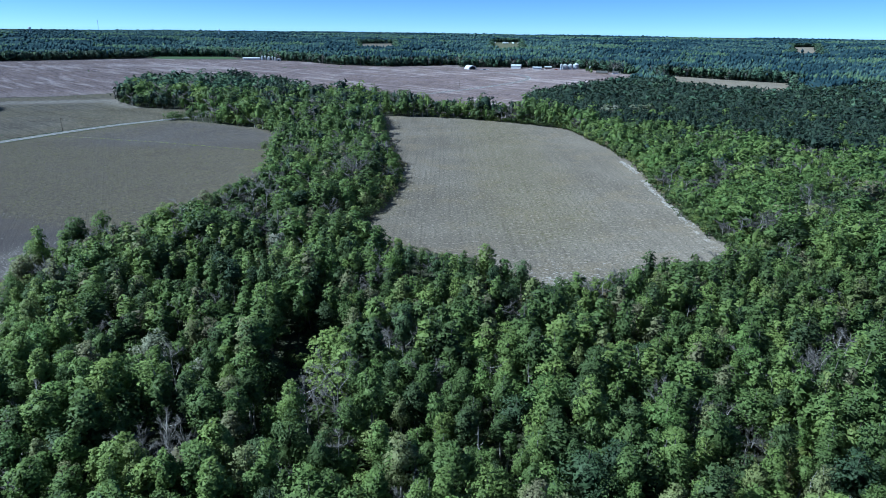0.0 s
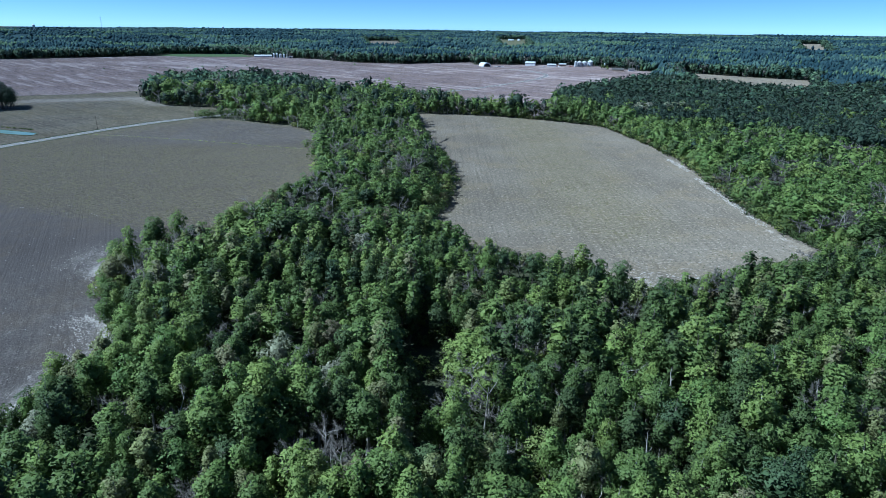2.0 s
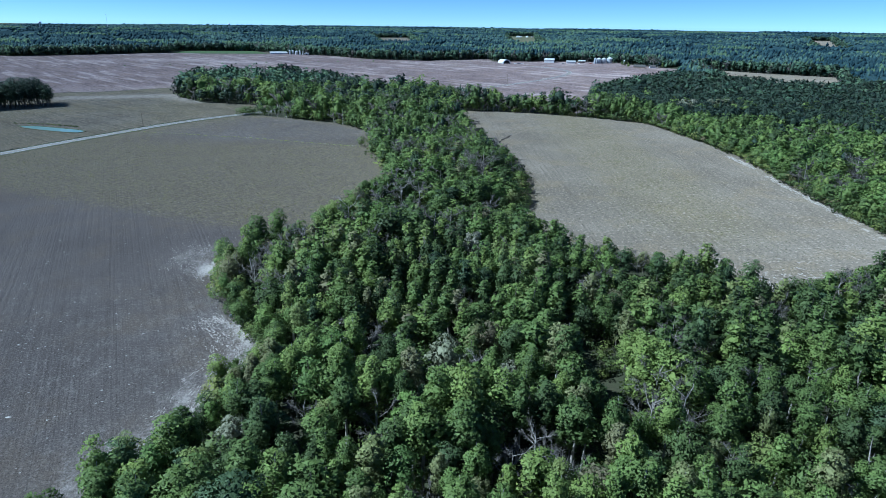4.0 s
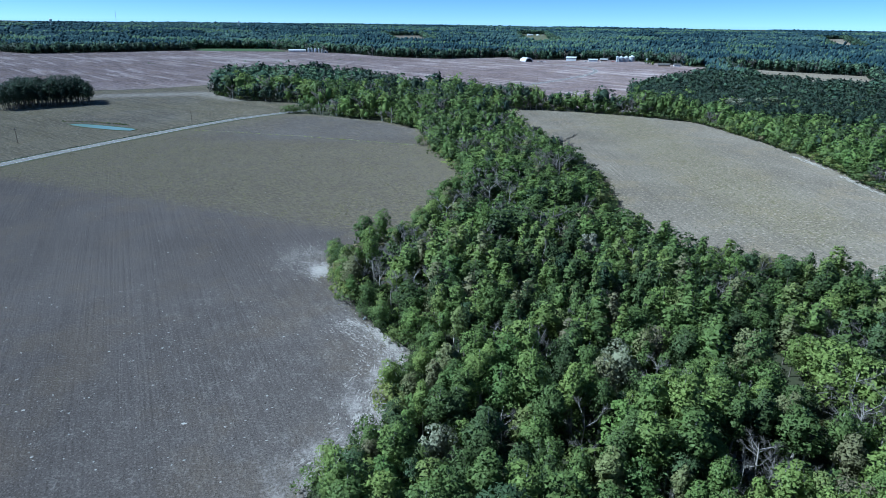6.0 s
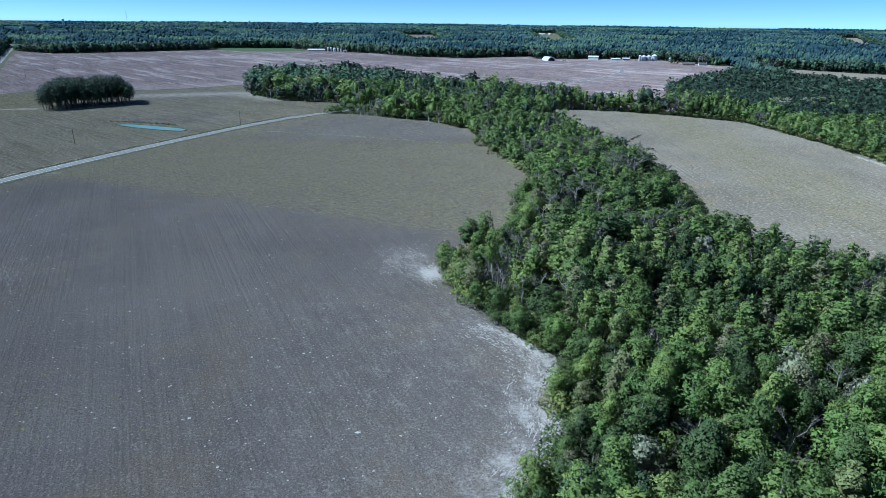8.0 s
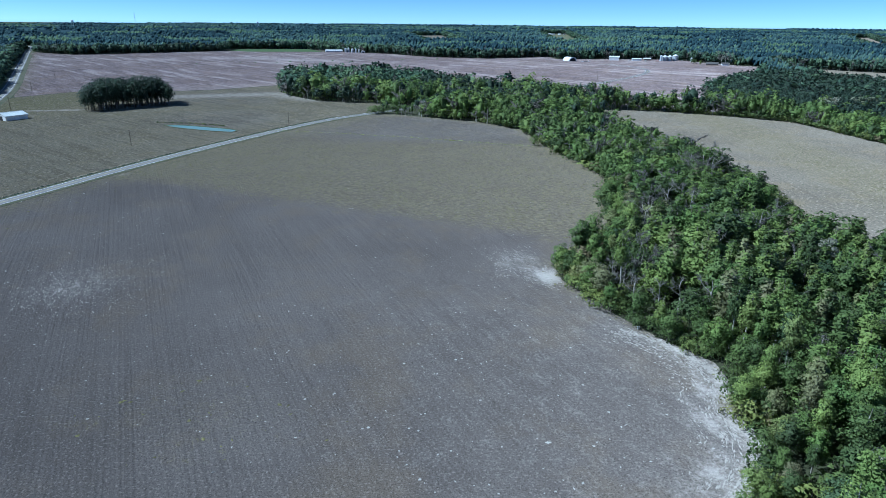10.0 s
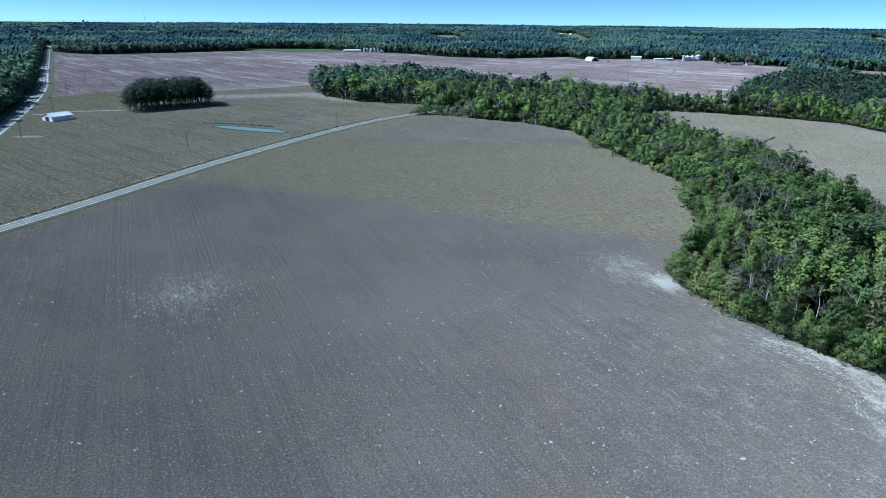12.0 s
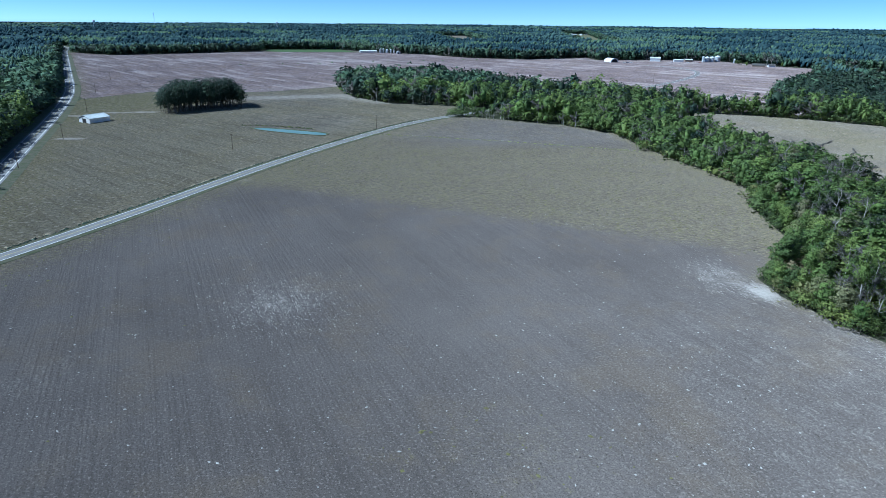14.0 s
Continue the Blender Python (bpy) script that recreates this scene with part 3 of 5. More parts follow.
# height, width, where the crown begins (of a single tree, of one in a thicket), boughs, their size, taper to the top, flatness of a bough
SHAPES = {
    "tall": ((15, 19), (1.55, 2.2), (0.30, 0.10), 26, (0.40, 0.62), 0.35, 1.1),
    "broad": ((11.5, 15), (2.3, 3.5), (0.12, 0.03), 24, (0.30, 0.52), 0.18, 0.9),
    "pine": ((14.5, 17.5), (2.3, 3.1), (0.26, 0.12), 20, (0.34, 0.52), 0.38, 0.6),
    "grove": ((25, 28), (5.2, 7.2), (0.08, 0.04), 38, (0.24, 0.42), 0.15, 0.5),
    "pale": ((9, 11.5), (2.8, 3.6), (0.14, 0.08), 22, (0.28, 0.42), 0.10, 0.8),
    "shrub": ((3.2, 5.0), (2.0, 2.9), (0.0, 0.0), 9, (0.36, 0.55), 0.0, 0.8),
    "bare": ((9, 13), (2.8, 3.8), (0.25, 0.2), 24, (0.3, 0.4), 0.0, 1.0),
    "snag": ((10, 13), (1.6, 2.2), (0.4, 0.4), 8, (0.3, 0.4), 0.0, 1.0),
}


def fork(rng, start, end, thick, sag=0.1, sides=3):
    """A limb from start to end, bent a little on its way."""
    start, end = np.asarray(start, float), np.asarray(end, float)
    far = np.linalg.norm(end - start)
    knee = start + (end - start) * 0.55 + np.array([0, 0, -sag * far]) + rng.normal(size=3) * 0.06 * far
    return stem([start, knee, end], [thick, thick * 0.65, thick * 0.2], sides), knee


def leafless(rng, style, H, R, base, track, r0, detail):
    """Limbs that fork twice and end in fine twigs; a dead stem has a few broken stubs alone."""
    up = np.array([0, 0, 1.0])
    wood = [stem(track, r0 * np.array([1.25, 1.0, 0.75, 0.45, 0.12]), 5 if detail == 0 else 3)]
    tips = []
    for i in range(({0: 9, 1: 7, 2: 4, 3: 3} if style == "bare" else {0: 6, 1: 4, 2: 2, 3: 1})[detail]):
        z0 = H * rng.uniform(base + 0.05, 0.8)
        s0 = np.array([np.interp(z0, track[:, 2], track[:, 0]), np.interp(z0, track[:, 2], track[:, 1]), z0])
        a = i * 2.4 + rng.uniform(-0.5, 0.5)
        reach = R * rng.uniform(0.55, 1.0) * (1 if style == "bare" else 0.4)
        end = s0 + np.array([math.cos(a) * reach, math.sin(a) * reach, rng.uniform(0.5, 1.2) * reach])
        limb, knee = fork(rng, s0, end, r0 * 0.5)
        wood.append(limb)
        if style == "snag":
            continue
        tips += [(knee, end), (s0, knee)]
        for _ in range({0: 4, 1: 2, 2: 0, 3: 0}[detail]):
            q = knee + (end - knee) * rng.uniform(0, 0.9)
            e = q + unit((end - s0) / reach + rng.normal(size=3) * 0.7 + 0.3 * up) * reach * rng.uniform(0.3, 0.6)
            wood.append(fork(rng, q, e, r0 * 0.22, 0.0)[0])
            tips.append((q, e))
    if style == "snag":
        tips = [(track[3], track[4])]
    n = {0: 620, 1: 330, 2: 130, 3: 50}[detail] if style == "bare" else 8
    pick = rng.integers(0, len(tips), n)
    a, b = np.array([t[0] for t in tips])[pick], np.array([t[1] for t in tips])[pick]
    at = a + (b - a) * rng.uniform(0.2, 1.05, (n, 1))
    way = unit(unit(b - a) + 0.75 * rng.normal(size=at.shape) + 0.35 * up)
    at = at + way * rng.uniform(0.2, 0.6, (n, 1)) * (1 if style == "bare" else 0.2)
    nrm = unit(np.cross(way, rng.normal(size=at.shape)))
    soft = unit(way + 0.5 * up)
    nrm *= np.sign((nrm * soft).sum(1, keepdims=True))
    leaf = cards(rng, at, nrm, {0: 1.0, 1: 1.3, 2: 1.8, 3: 2.6}[detail], {0: 0.05, 1: 0.07, 2: 0.14, 3: 0.25}[detail], way, soft)
    return joined(wood), leaf, H


def grow(rng, style, detail):
    """One tree: its wood, its leaves and its height. Detail runs from 0, close by, to 3, far off."""
    up = np.array([0, 0, 1.0])
    tall_, wide_, bases, many, sizes, taper, flat = SHAPES[style]
    base = bases[min(detail, 1)] if detail < 3 else 0.0
    H, R = rng.uniform(*tall_), rng.uniform(*wide_)
    many = max(6, int(many * (1.0, 0.85, 0.6, 0.4)[detail]))
    needles = style in ("pine", "grove")
    if detail > 1 and style in ("pine", "tall"):
        R, taper = R * (1.3 if detail == 3 else 1.12), 0.12
    lean = rng.normal(size=2) * (0.025 if style != "snag" else 0.06) * H
    r0 = 0.010 * H + 0.04
    zs = np.array([-0.3 / H, 0.2, 0.5, 0.78, 0.93]) * H
    track = np.array([[lean[0] * (max(z, 0) / H) ** 1.5 + rng.normal() * 0.12, lean[1] * (max(z, 0) / H) ** 1.5 + rng.normal() * 0.12, z] for z in zs])
    if style in ("bare", "snag"):
        return leafless(rng, style, H, R, base, track, r0, detail)
    if detail < 2:
        wood = [stem(track, r0 * np.array([1.25, 1.0, 0.78, 0.45, 0.08]), 6 if detail == 0 else 3)]
    else:
        wood = [stem(track[[0, 2, 4]], r0 * np.array([0.9, 0.6, 0.1]), 3)]
    half = (0.97 - base) * H / 2
    centre = np.array([lean[0] * 0.5, lean[1] * 0.5, base * H + half])
    # boughs: spread evenly over the crown, each a little off, each a tuft of its own size
    i = np.arange(many) + 0.5
    bz = 1 - 1.8 * i / many
    ba = i * 2.39996 + rng.uniform(0, 6)
    ways = unit(np.stack([np.cos(ba) * np.sqrt(1 - bz ** 2), np.sin(ba) * np.sqrt(1 - bz ** 2), bz], 1) + 0.22 * rng.normal(size=(many, 3)))
    girth = 1 - taper * ways[:, 2:3]
    size = R * rng.uniform(*sizes, (many, 1)) * (1.0, 1.06, 1.2, 1.4)[detail]
    tufts = centre + ways * np.concatenate([R * girth, R * girth, np.full_like(girth, half)], 1) * rng.uniform(0.58, 0.86, (many, 1))
    tufts[:, 2] = np.minimum(tufts[:, 2], H - size[:, 0] * flat * 0.9)
    for q in rng.permutation(many)[:{0: 8, 1: 0, 2: 0, 3: 0}[detail]]:
        c = tufts[q]
        reach = math.hypot(c[0] - centre[0], c[1] - centre[1])
        z0 = min(max(base * H * 0.7, c[2] - reach * rng.uniform(0.6, 1.1) - 0.4), 0.85 * H)
        s0 = np.array([lean[0] * (z0 / H) ** 1.5, lean[1] * (z0 / H) ** 1.5, z0])
        wood.append(fork(rng, s0, c, r0 * 0.45 * (1 - 0.5 * z0 / H))[0])
    pieces = []
    if detail > 1:
        # far off, the inside of the crown is one dense mass
        cv, cf = BALLS[1]
        inner = centre + cv * np.array([R * 0.48, R * 0.48, half * 0.68]) * (1 + 0.14 * rng.normal(size=(len(cv), 1)))
        pieces.append((inner, cf, unit(cv + 0.3 * rng.normal(size=cv.shape))))
    else:
        # sprays deep inside the crown
        m = (260, 110)[detail] // (3 if style == "shrub" else 1)
        d = unit(rng.normal(size=(m, 3)))
        at = centre + d * np.array([R, R, half]) * rng.uniform(0.1, 0.62, (m, 1))
        pieces.append(cards(rng, at, unit(d + 0.6 * rng.normal(size=d.shape)), (1.0, 1.4)[detail] * (0.6 if style == "shrub" else 1.0), 0.8, None, d))
    n = {0: 1300, 1: 400, 2: 118, 3: 32}[detail]
    if style == "shrub":
        n = int(n * 0.36)
    elif style == "grove":
        n = int(n * 1.5)
    big = {0: 0.38, 1: 0.62, 2: 1.05, 3: 2.1}[detail] * {"shrub": 0.9, "grove": 1.35}.get(style, 1.0) * (1.12 if needles else 1.0)
    weight = size[:, 0] ** 2
    of = rng.choice(many, n, p=weight / weight.sum())
    d = unit(rng.normal(size=(n, 3)) + 0.75 * ways[of] + (0, 0, 0.45))
    at = tufts[of] + d * size[of] * (1, 1, flat) * rng.uniform(0.62, 1.12, (n, 1))
    at[:, 2] = np.maximum(at[:, 2], 0.15)
    nrm = unit(0.6 * d + 0.4 * up + 0.6 * rng.normal(size=d.shape))
    soft = unit(0.7 * d + 0.55 * ways[of] + 0.08 * up + (0.24, 0.2, 0.15, 0.15)[detail] * rng.normal(size=d.shape))
    nrm *= np.where((nrm * soft).sum(1, keepdims=True) < 0, -1, 1)
    pieces.append(cards(rng, at, nrm, big, 0.6 if needles else 0.95, None, soft))
    return joined(wood), joined(pieces), H


STYLE_LEAF = {"tall": "broad", "broad": "broad", "fresh": "fresh", "pine": "pine", "grove": "darkpine", "pale": "pale", "shrub": "shrub", "bare": "grey", "snag": "grey"}
KINDS = {
    "broad": ("broadleaf_tree", "leafy green broadleaf tree in spring leaf, standing in the wood", "tree"),
    "tall": ("tall_tree", "tall slender green tree with a bare grey lower trunk", "tree"),
    "fresh": ("fresh_leafed_tree", "bright yellow-green tree in fresh spring leaf", "tree"),
    "pine": ("pine_tree", "dark blue-green pine tree among the broadleaf trees", "pine tree"),
    "grove": ("grove_pine", "tall dark pine with a bare straight trunk in the farm grove", "pine tree"),
    "pale": ("blossoming_tree", "pale grey-green tree with whitish young leaves", "tree"),
    "shrub": ("shrub", "low rounded green shrub under the trees", "shrub"),
    "bare": ("bare_tree", "leafless grey tree with fine twigs", "tree"),
    "snag": ("dead_tree", "pale dead tree stem with broken limbs between leafy trees", "tree"),
}


def shape_of(style):
    return "broad" if style == "fresh" else style


VARIANTS = {"tall": 7, "broad": 8, "fresh": 5, "pine": 5, "grove": 5, "pale": 3, "shrub": 4, "bare": 5, "snag": 4}
NEAR, MID, LOW, DOT = {}, {}, {}, {}
tree_rng = np.random.default_rng(21)
for style, many in VARIANTS.items():
    NEAR[style] = []
    for _ in range(many):
        (wv, wf, wn_), (lv, lf, ln), h = grow(tree_rng, shape_of(style), 0)
        bark = PALE_BARK if style in ("tall", "bare", "pale", "snag") else BARK
        trunk_mesh = mesh_from("trunk", wv, wf, [bark], smooth=True)
        crown_mesh = mesh_from("crown", lv, lf, [LEAF[STYLE_LEAF[style], "object"]], normals=ln)
        NEAR[style].append((trunk_mesh, crown_mesh, h))
    for store, detail in ((MID, 1), (LOW, 2), (DOT, 3)):
        store[style] = []
        for _ in range(6):
            (wv, wf, wn_), (lv, lf, ln), h = grow(tree_rng, shape_of(style), detail)
            v, f, vn = joined([(lv, lf, ln), (wv, wf, wn_)])
            store[style].append((v, f, vn, np.r_[np.zeros(len(lf)), np.ones(len(wf))], h))


def plant(style, x, y, height, turn, variant):
    """A tree of its own, with trunk and crown."""
    trunk_mesh, crown_mesh, h = NEAR[style][variant % len(NEAR[style])]
    name, label, category = KINDS[style]
    s = height / h
    wide = s * (0.88, 1.0, 1.15, 1.4, 1.05, 1.25)[int(abs(x) * 7) % 6]
    t = thing(name, label, category, pose(x, y, float(rise(y)), 0, 0, turn) @ Matrix.Diagonal((wide, wide, s, 1)), group=name + "s of the wood")
    for key, me in (("trunk", trunk_mesh), ("twig_mass" if style in ("bare", "snag") else "crown", crown_mesh)):
        o = tagged(new(key, me), kind="stuff" if key == "twig_mass" else "")
        o.parent = t
    return t


def thicket(name, label, style_list, store):
    """Many trees as one mesh: rows of (style, x, y, height)."""
    by = {}
    for row in style_list:
        by.setdefault(row[0], []).append(row[1:])
    made = []
    for style, rows_ in by.items():
        a = np.array(rows_, float)
        pick = RNG.integers(0, 6, len(a))
        vs, fs, ns, ix, ti, n = [], [], [], [], [], 0
        for q in range(6):
            b = a[pick == q]
            if not len(b):
                continue
            v, f, vn, mi, h = store[style][q]
            w = RNG.uniform(0, 2 * np.pi, len(b))
            s = b[:, 2] / h
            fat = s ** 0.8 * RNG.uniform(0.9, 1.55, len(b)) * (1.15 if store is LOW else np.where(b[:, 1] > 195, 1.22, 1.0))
            c, sn = np.cos(w), np.sin(w)
            px = v[None, :, 0] * c[:, None] - v[None, :, 1] * sn[:, None]
            py = v[None, :, 0] * sn[:, None] + v[None, :, 1] * c[:, None]
            out = np.stack([px * fat[:, None] + b[:, 0:1], py * fat[:, None] + b[:, 1:2], v[None, :, 2] * s[:, None] + rise(b[:, 1])[:, None]], 2)
            vs.append(out.reshape(-1, 3))
            nx = vn[None, :, 0] * c[:, None] - vn[None, :, 1] * sn[:, None]
            ny = vn[None, :, 0] * sn[:, None] + vn[None, :, 1] * c[:, None]
            ns.append(np.stack([nx, ny, np.broadcast_to(vn[None, :, 2], nx.shape)], 2).reshape(-1, 3))
            fs.append((f[None] + (np.arange(len(b)) * len(v))[:, None, None]).reshape(-1, 3) + n)
            ix.append(np.tile(mi, len(b)))
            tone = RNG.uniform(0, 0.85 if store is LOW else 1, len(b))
            ti.append(np.repeat(tone, len(f)))
            n += len(b) * len(v)
        # the farthest trees take bluer greens, with haze put into the colour
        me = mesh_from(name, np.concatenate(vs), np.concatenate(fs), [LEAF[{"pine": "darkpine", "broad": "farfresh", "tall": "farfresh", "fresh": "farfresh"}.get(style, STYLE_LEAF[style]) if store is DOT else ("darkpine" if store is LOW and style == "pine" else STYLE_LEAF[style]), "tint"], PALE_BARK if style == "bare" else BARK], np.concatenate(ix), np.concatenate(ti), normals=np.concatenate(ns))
        made.append(tagged(new(name, me), label[style] if isinstance(label, dict) else label, "woods", kind="stuff"))
    return made


def scatter(spacing, x0, x1, y0, y1, jitter=0.42):
    gx, gy = np.meshgrid(np.arange(x0, x1, spacing), np.arange(y0, y1, spacing))
    gx = gx + (np.arange(gx.shape[0]) % 2)[:, None] * spacing * 0.5
    return (gx + RNG.uniform(-jitter, jitter, gx.shape) * spacing).ravel(), (gy + RNG.uniform(-jitter, jitter, gy.shape) * spacing).ravel()


def patches(x, y, size, seed=0.0):
    """A smooth number from 0 to 1 that changes over about size metres."""
    a, b = x / size, y / size
    v = np.sin(a * 1.7 + 1.3 * np.sin(b * 1.1 + seed)) + np.sin(b * 1.9 + 1.7 * np.sin(a * 0.9 + seed * 2)) + np.sin(a * 0.6 - b * 0.8 + seed)
    return np.clip(0.5 + v / 6, 0, 1)


PINES = [(70, 560), (101, 536), (117, 475), (163, 462), (199, 425), (225, 380), (262, 310), (430, 250), (1400, 300), (1400, 1000), (500, 930), (345, 985), (262, 905), (238, 862), (152, 765), (88, 662), (66, 600)]
CAMERA_LINE = [(-9, 7), (-230, 28)]


def species(x, y, r, pine, d_edge):
    """What grows at a place, by a chance number r."""
    bright = float(patches(np.float64(x), np.float64(y), 26, 2.0))
    if not pine:
        # alike trees keep together
        r = min(0.999, max(0.0, (0.62 * r + 0.38 * float(patches(np.float64(x), np.float64(y), 11, 4.0)) - 0.13) / 0.74))
    if not pine and x > -160 and y < 420 and float(patches(np.float64(x), np.float64(y), 9, 7.0)) > (0.80 if y < 190 else 0.75) and (r * 37) % 1 < 0.75:
        return "bare"
    if x < -380:
        return "grove" if r < 0.24 else ("tall" if r < 0.45 else "broad")
    if pine:
        return "pine" if r < 0.93 else "broad"
    if y > 520 and x < 60:
        if float(away(COPSE_EDGE[6:], x, y)) < 32 and x < -100:
            return "pine" if r < 0.86 else "broad"
        if float(away(COPSE_EDGE[1:6], x, y)) < 16:
            return "pine" if r < 0.34 else ("bare" if r < 0.58 else "broad")
        if x < -200:
            return "tall" if r < 0.34 else ("fresh" if r < 0.60 else ("broad" if r < 0.80 else ("bare" if r < 0.88 else "pine")))
        return "pine" if r < 0.44 else ("fresh" if r < 0.48 else ("bare" if r < 0.56 else ("tall" if r < 0.8 else "broad")))
    if x > 100 and y > 190:
        return "fresh" if r < 0.25 + 0.45 * bright else ("bare" if r > 0.955 else ("pine" if r > 0.86 else "broad"))
    if y > 200 and x < -20:
        return "broad" if r < 0.44 else ("bare" if r < 0.52 else ("tall" if r < 0.74 else ("fresh" if r < 0.84 + 0.1 * bright else "pine")))
    return "tall" if r < 0.48 + 0.26 * bright else ("broad" if r < 0.80 else ("fresh" if r < 0.86 else ("bare" if r < 0.90 else ("pine" if r < 0.95 else "shrub"))))


def tree_height(style, x, y, pine, d_edge):
    j = RNG.uniform(0.66, 1.12) * (0.76 + 0.46 * float(patches(np.float64(x), np.float64(y), 15, 3.0)))
    if style == "shrub":
        return RNG.uniform(2.8, 5.2)
    if pine:
        return 16.5 * RNG.uniform(0.9, 1.08)
    if x < -250 and y > 560:
        h = 21
    elif y > 480 and x < 110:
        h = 19
    elif x < -380:
        h = 20
    elif x > 90:
        h = 14.5 if y > 190 else 14
    elif y > 190:
        h = 13.5
    else:
        h = {"tall": 17, "pine": 16, "bare": 12, "pale": 10.5}.get(style, 14)
    if d_edge < 7 and y < 480:
        h *= 0.70
    if -30 < x < 110 and 140 < y < 200:
        h *= 0.85
    return h * j * (0.95 if style == "bare" else 1)


EDGES = [STRIP_WEST, EAST_FIELD + EAST_FIELD[:1]]
# ---- trees with a place of their own ----
SPECIAL = [("pale", -106, 98, 10.5), ("pale", -70, 122, 13), ("pale", -61, 190, 13), ("bare", -64, 117, 12), ("bare", -95, 104, 10), ("bare", -87, 252, 12), ("bare", -96, 246, 11), ("bare", -105, 223, 12),
           ("bare", -123, 169, 9), ("bare", -118, 164, 9.5), ("bare", -113, 163, 10), ("bare", -80, 246, 12), ("bare", -82, 100, 11), ("broad", -131, 201, 14), ("broad", -126, 207, 14),
           ("pine", 6, 163, 14), ("pine", 14, 166, 14), ("pine", -10, 171, 14), ("pine", -18, 176, 14), ("broad", 0, 170, 13), ("fresh", 10, 173, 12), ("pale", -58, 118, 9.5), ("bare", -28, 104, 13)]
individuals = [(s, x, y, h) for s, x, y, h in SPECIAL]
taken = np.array([(x, y) for _, x, y, _ in SPECIAL], float)
mid_rows, low_rows = [], []

# the near wood and everything within about 330 m
x, y = scatter(4.2, -150, 430, 40, 560)
d = away(CAMERA_LINE, x, y)
wedge = x < 20 + 0.76 * y
ok = ~open_ground(x, y) & wedge & (d < 340)
near_x, near_y = np.abs(x[:, None] - taken[:, 0]), y[:, None] - taken[:, 1]
ok &= ~((near_x < 3.4) & (near_y > -9.5) & (near_y < 3)).any(1)
x, y, d = x[ok], y[ok], d[ok]
thin = RNG.uniform(size=len(x)) < np.where((y > 190) | (x > 110), 0.52, 1.0)
x, y, d = x[thin], y[thin], d[thin]
edge = np.minimum(away(EDGES[0], x, y), away(EDGES[1], x, y))
in_pines = inside(PINES, x, y)
chance = RNG.uniform(size=len(x))
LIMIT = {"broad": 240, "tall": 270, "fresh": 90, "pine": 90, "bare": 90, "shrub": 200, "pale": 20, "grove": 60}
used = {}
for i in np.argsort(d):
    px_, py_ = float(x[i]), float(y[i])
    s = species(px_, py_, chance[i], bool(in_pines[i]), edge[i])
    if edge[i] < 6 and s in ("tall", "pine") and py_ < 300:
        s = "broad"
    h = tree_height(s, px_, py_, bool(in_pines[i]), edge[i])
    facing_field = away(STRIP_WEST, px_, py_) < 11 and py_ < 290
    if (facing_field and py_ > 64) or (64 < py_ < 182 and px_ < 125 and used.get(s, 0) < LIMIT[s]):
        used[s] = used.get(s, 0) + 1
        individuals.append((s, px_, py_, h))
    else:
        mid_rows.append((s, px_, py_, h))
# shrubs along the wood's edges and under the trees
for line, side in ((STRIP_WEST[1:-2], 1), (EAST_FIELD, -1)):
    for ex, ey in dense(line, 3.2):
        sx, sy = ex + side * RNG.uniform(0.0, 2.5) * (1 if side > 0 else 0), ey + RNG.uniform(-1, 1)
        if inside(EAST_FIELD, sx, sy) and away(EAST_FIELD + EAST_FIELD[:1], sx, sy) > 2.2:
            continue
        if used.get("shrub", 0) < 190 and sy < 260:
            used["shrub"] = used.get("shrub", 0) + 1
            individuals.append(("shrub", sx, sy, RNG.uniform(2.6, 5.0)))
        else:
            mid_rows.append(("shrub", sx, sy, RNG.uniform(2.6, 5.5)))
x, y = scatter(5.2, -130, 150, 60, 330)
ok = ~open_ground(x, y)
for px_, py_ in zip(x[ok], y[ok]):
    if RNG.uniform() < (0.45 if py_ < 190 else 0.65):
        continue
    mid_rows.append(("shrub", float(px_), float(py_), RNG.uniform(2.5, 6.0)))
for gx, gy, r in GLADES:
    for _ in range(int(r * 1.5)):
        a = RNG.uniform(0, 6.28)
        mid_rows.append(("shrub", gx + r * math.cos(a) * RNG.uniform(0.5, 1), gy + r * math.sin(a) * RNG.uniform(0.5, 1), RNG.uniform(1.5, 3)))
# pale dead stems that stand up out of the near wood
for px_, py_, h in ((-2, 92, 12), (18, 98, 11), (27, 88, 13), (40, 96, 12), (9, 112, 12), (-20, 100, 11), (-47, 96, 12), (-34, 84, 11), (55, 108, 12), (70, 96, 13), (-66, 92, 11), (33, 120, 12), (62, 128, 12), (85, 112, 12), (-92, 118, 9), (-119, 158, 8), (-10, 80, 12), (48, 82, 12)):
    individuals.append(("snag", float(px_), float(py_), float(h)))
for s, px_, py_, h in individuals:
    plant(s, px_, py_, h, RNG.uniform(0, 360), int(RNG.integers(0, 99)))
NAMES = {"broad": "leafy green broadleaf wood behind the fields", "tall": "tall slender green trees of the wood", "fresh": "bright yellow-green spring trees of the wood", "pine": "dark pines of the plantation and woods",
         "bare": "leafless grey trees in the wood", "shrub": "low green undergrowth beneath the trees", "pale": "pale young-leafed trees", "grove": "tall pines"}
for px_, py_ in ((134, 521), (150, 524), (158, 522), (128, 519)):
    mid_rows.append(("pale", px_, py_, 17.5))
thicket("wood", NAMES, mid_rows, MID)

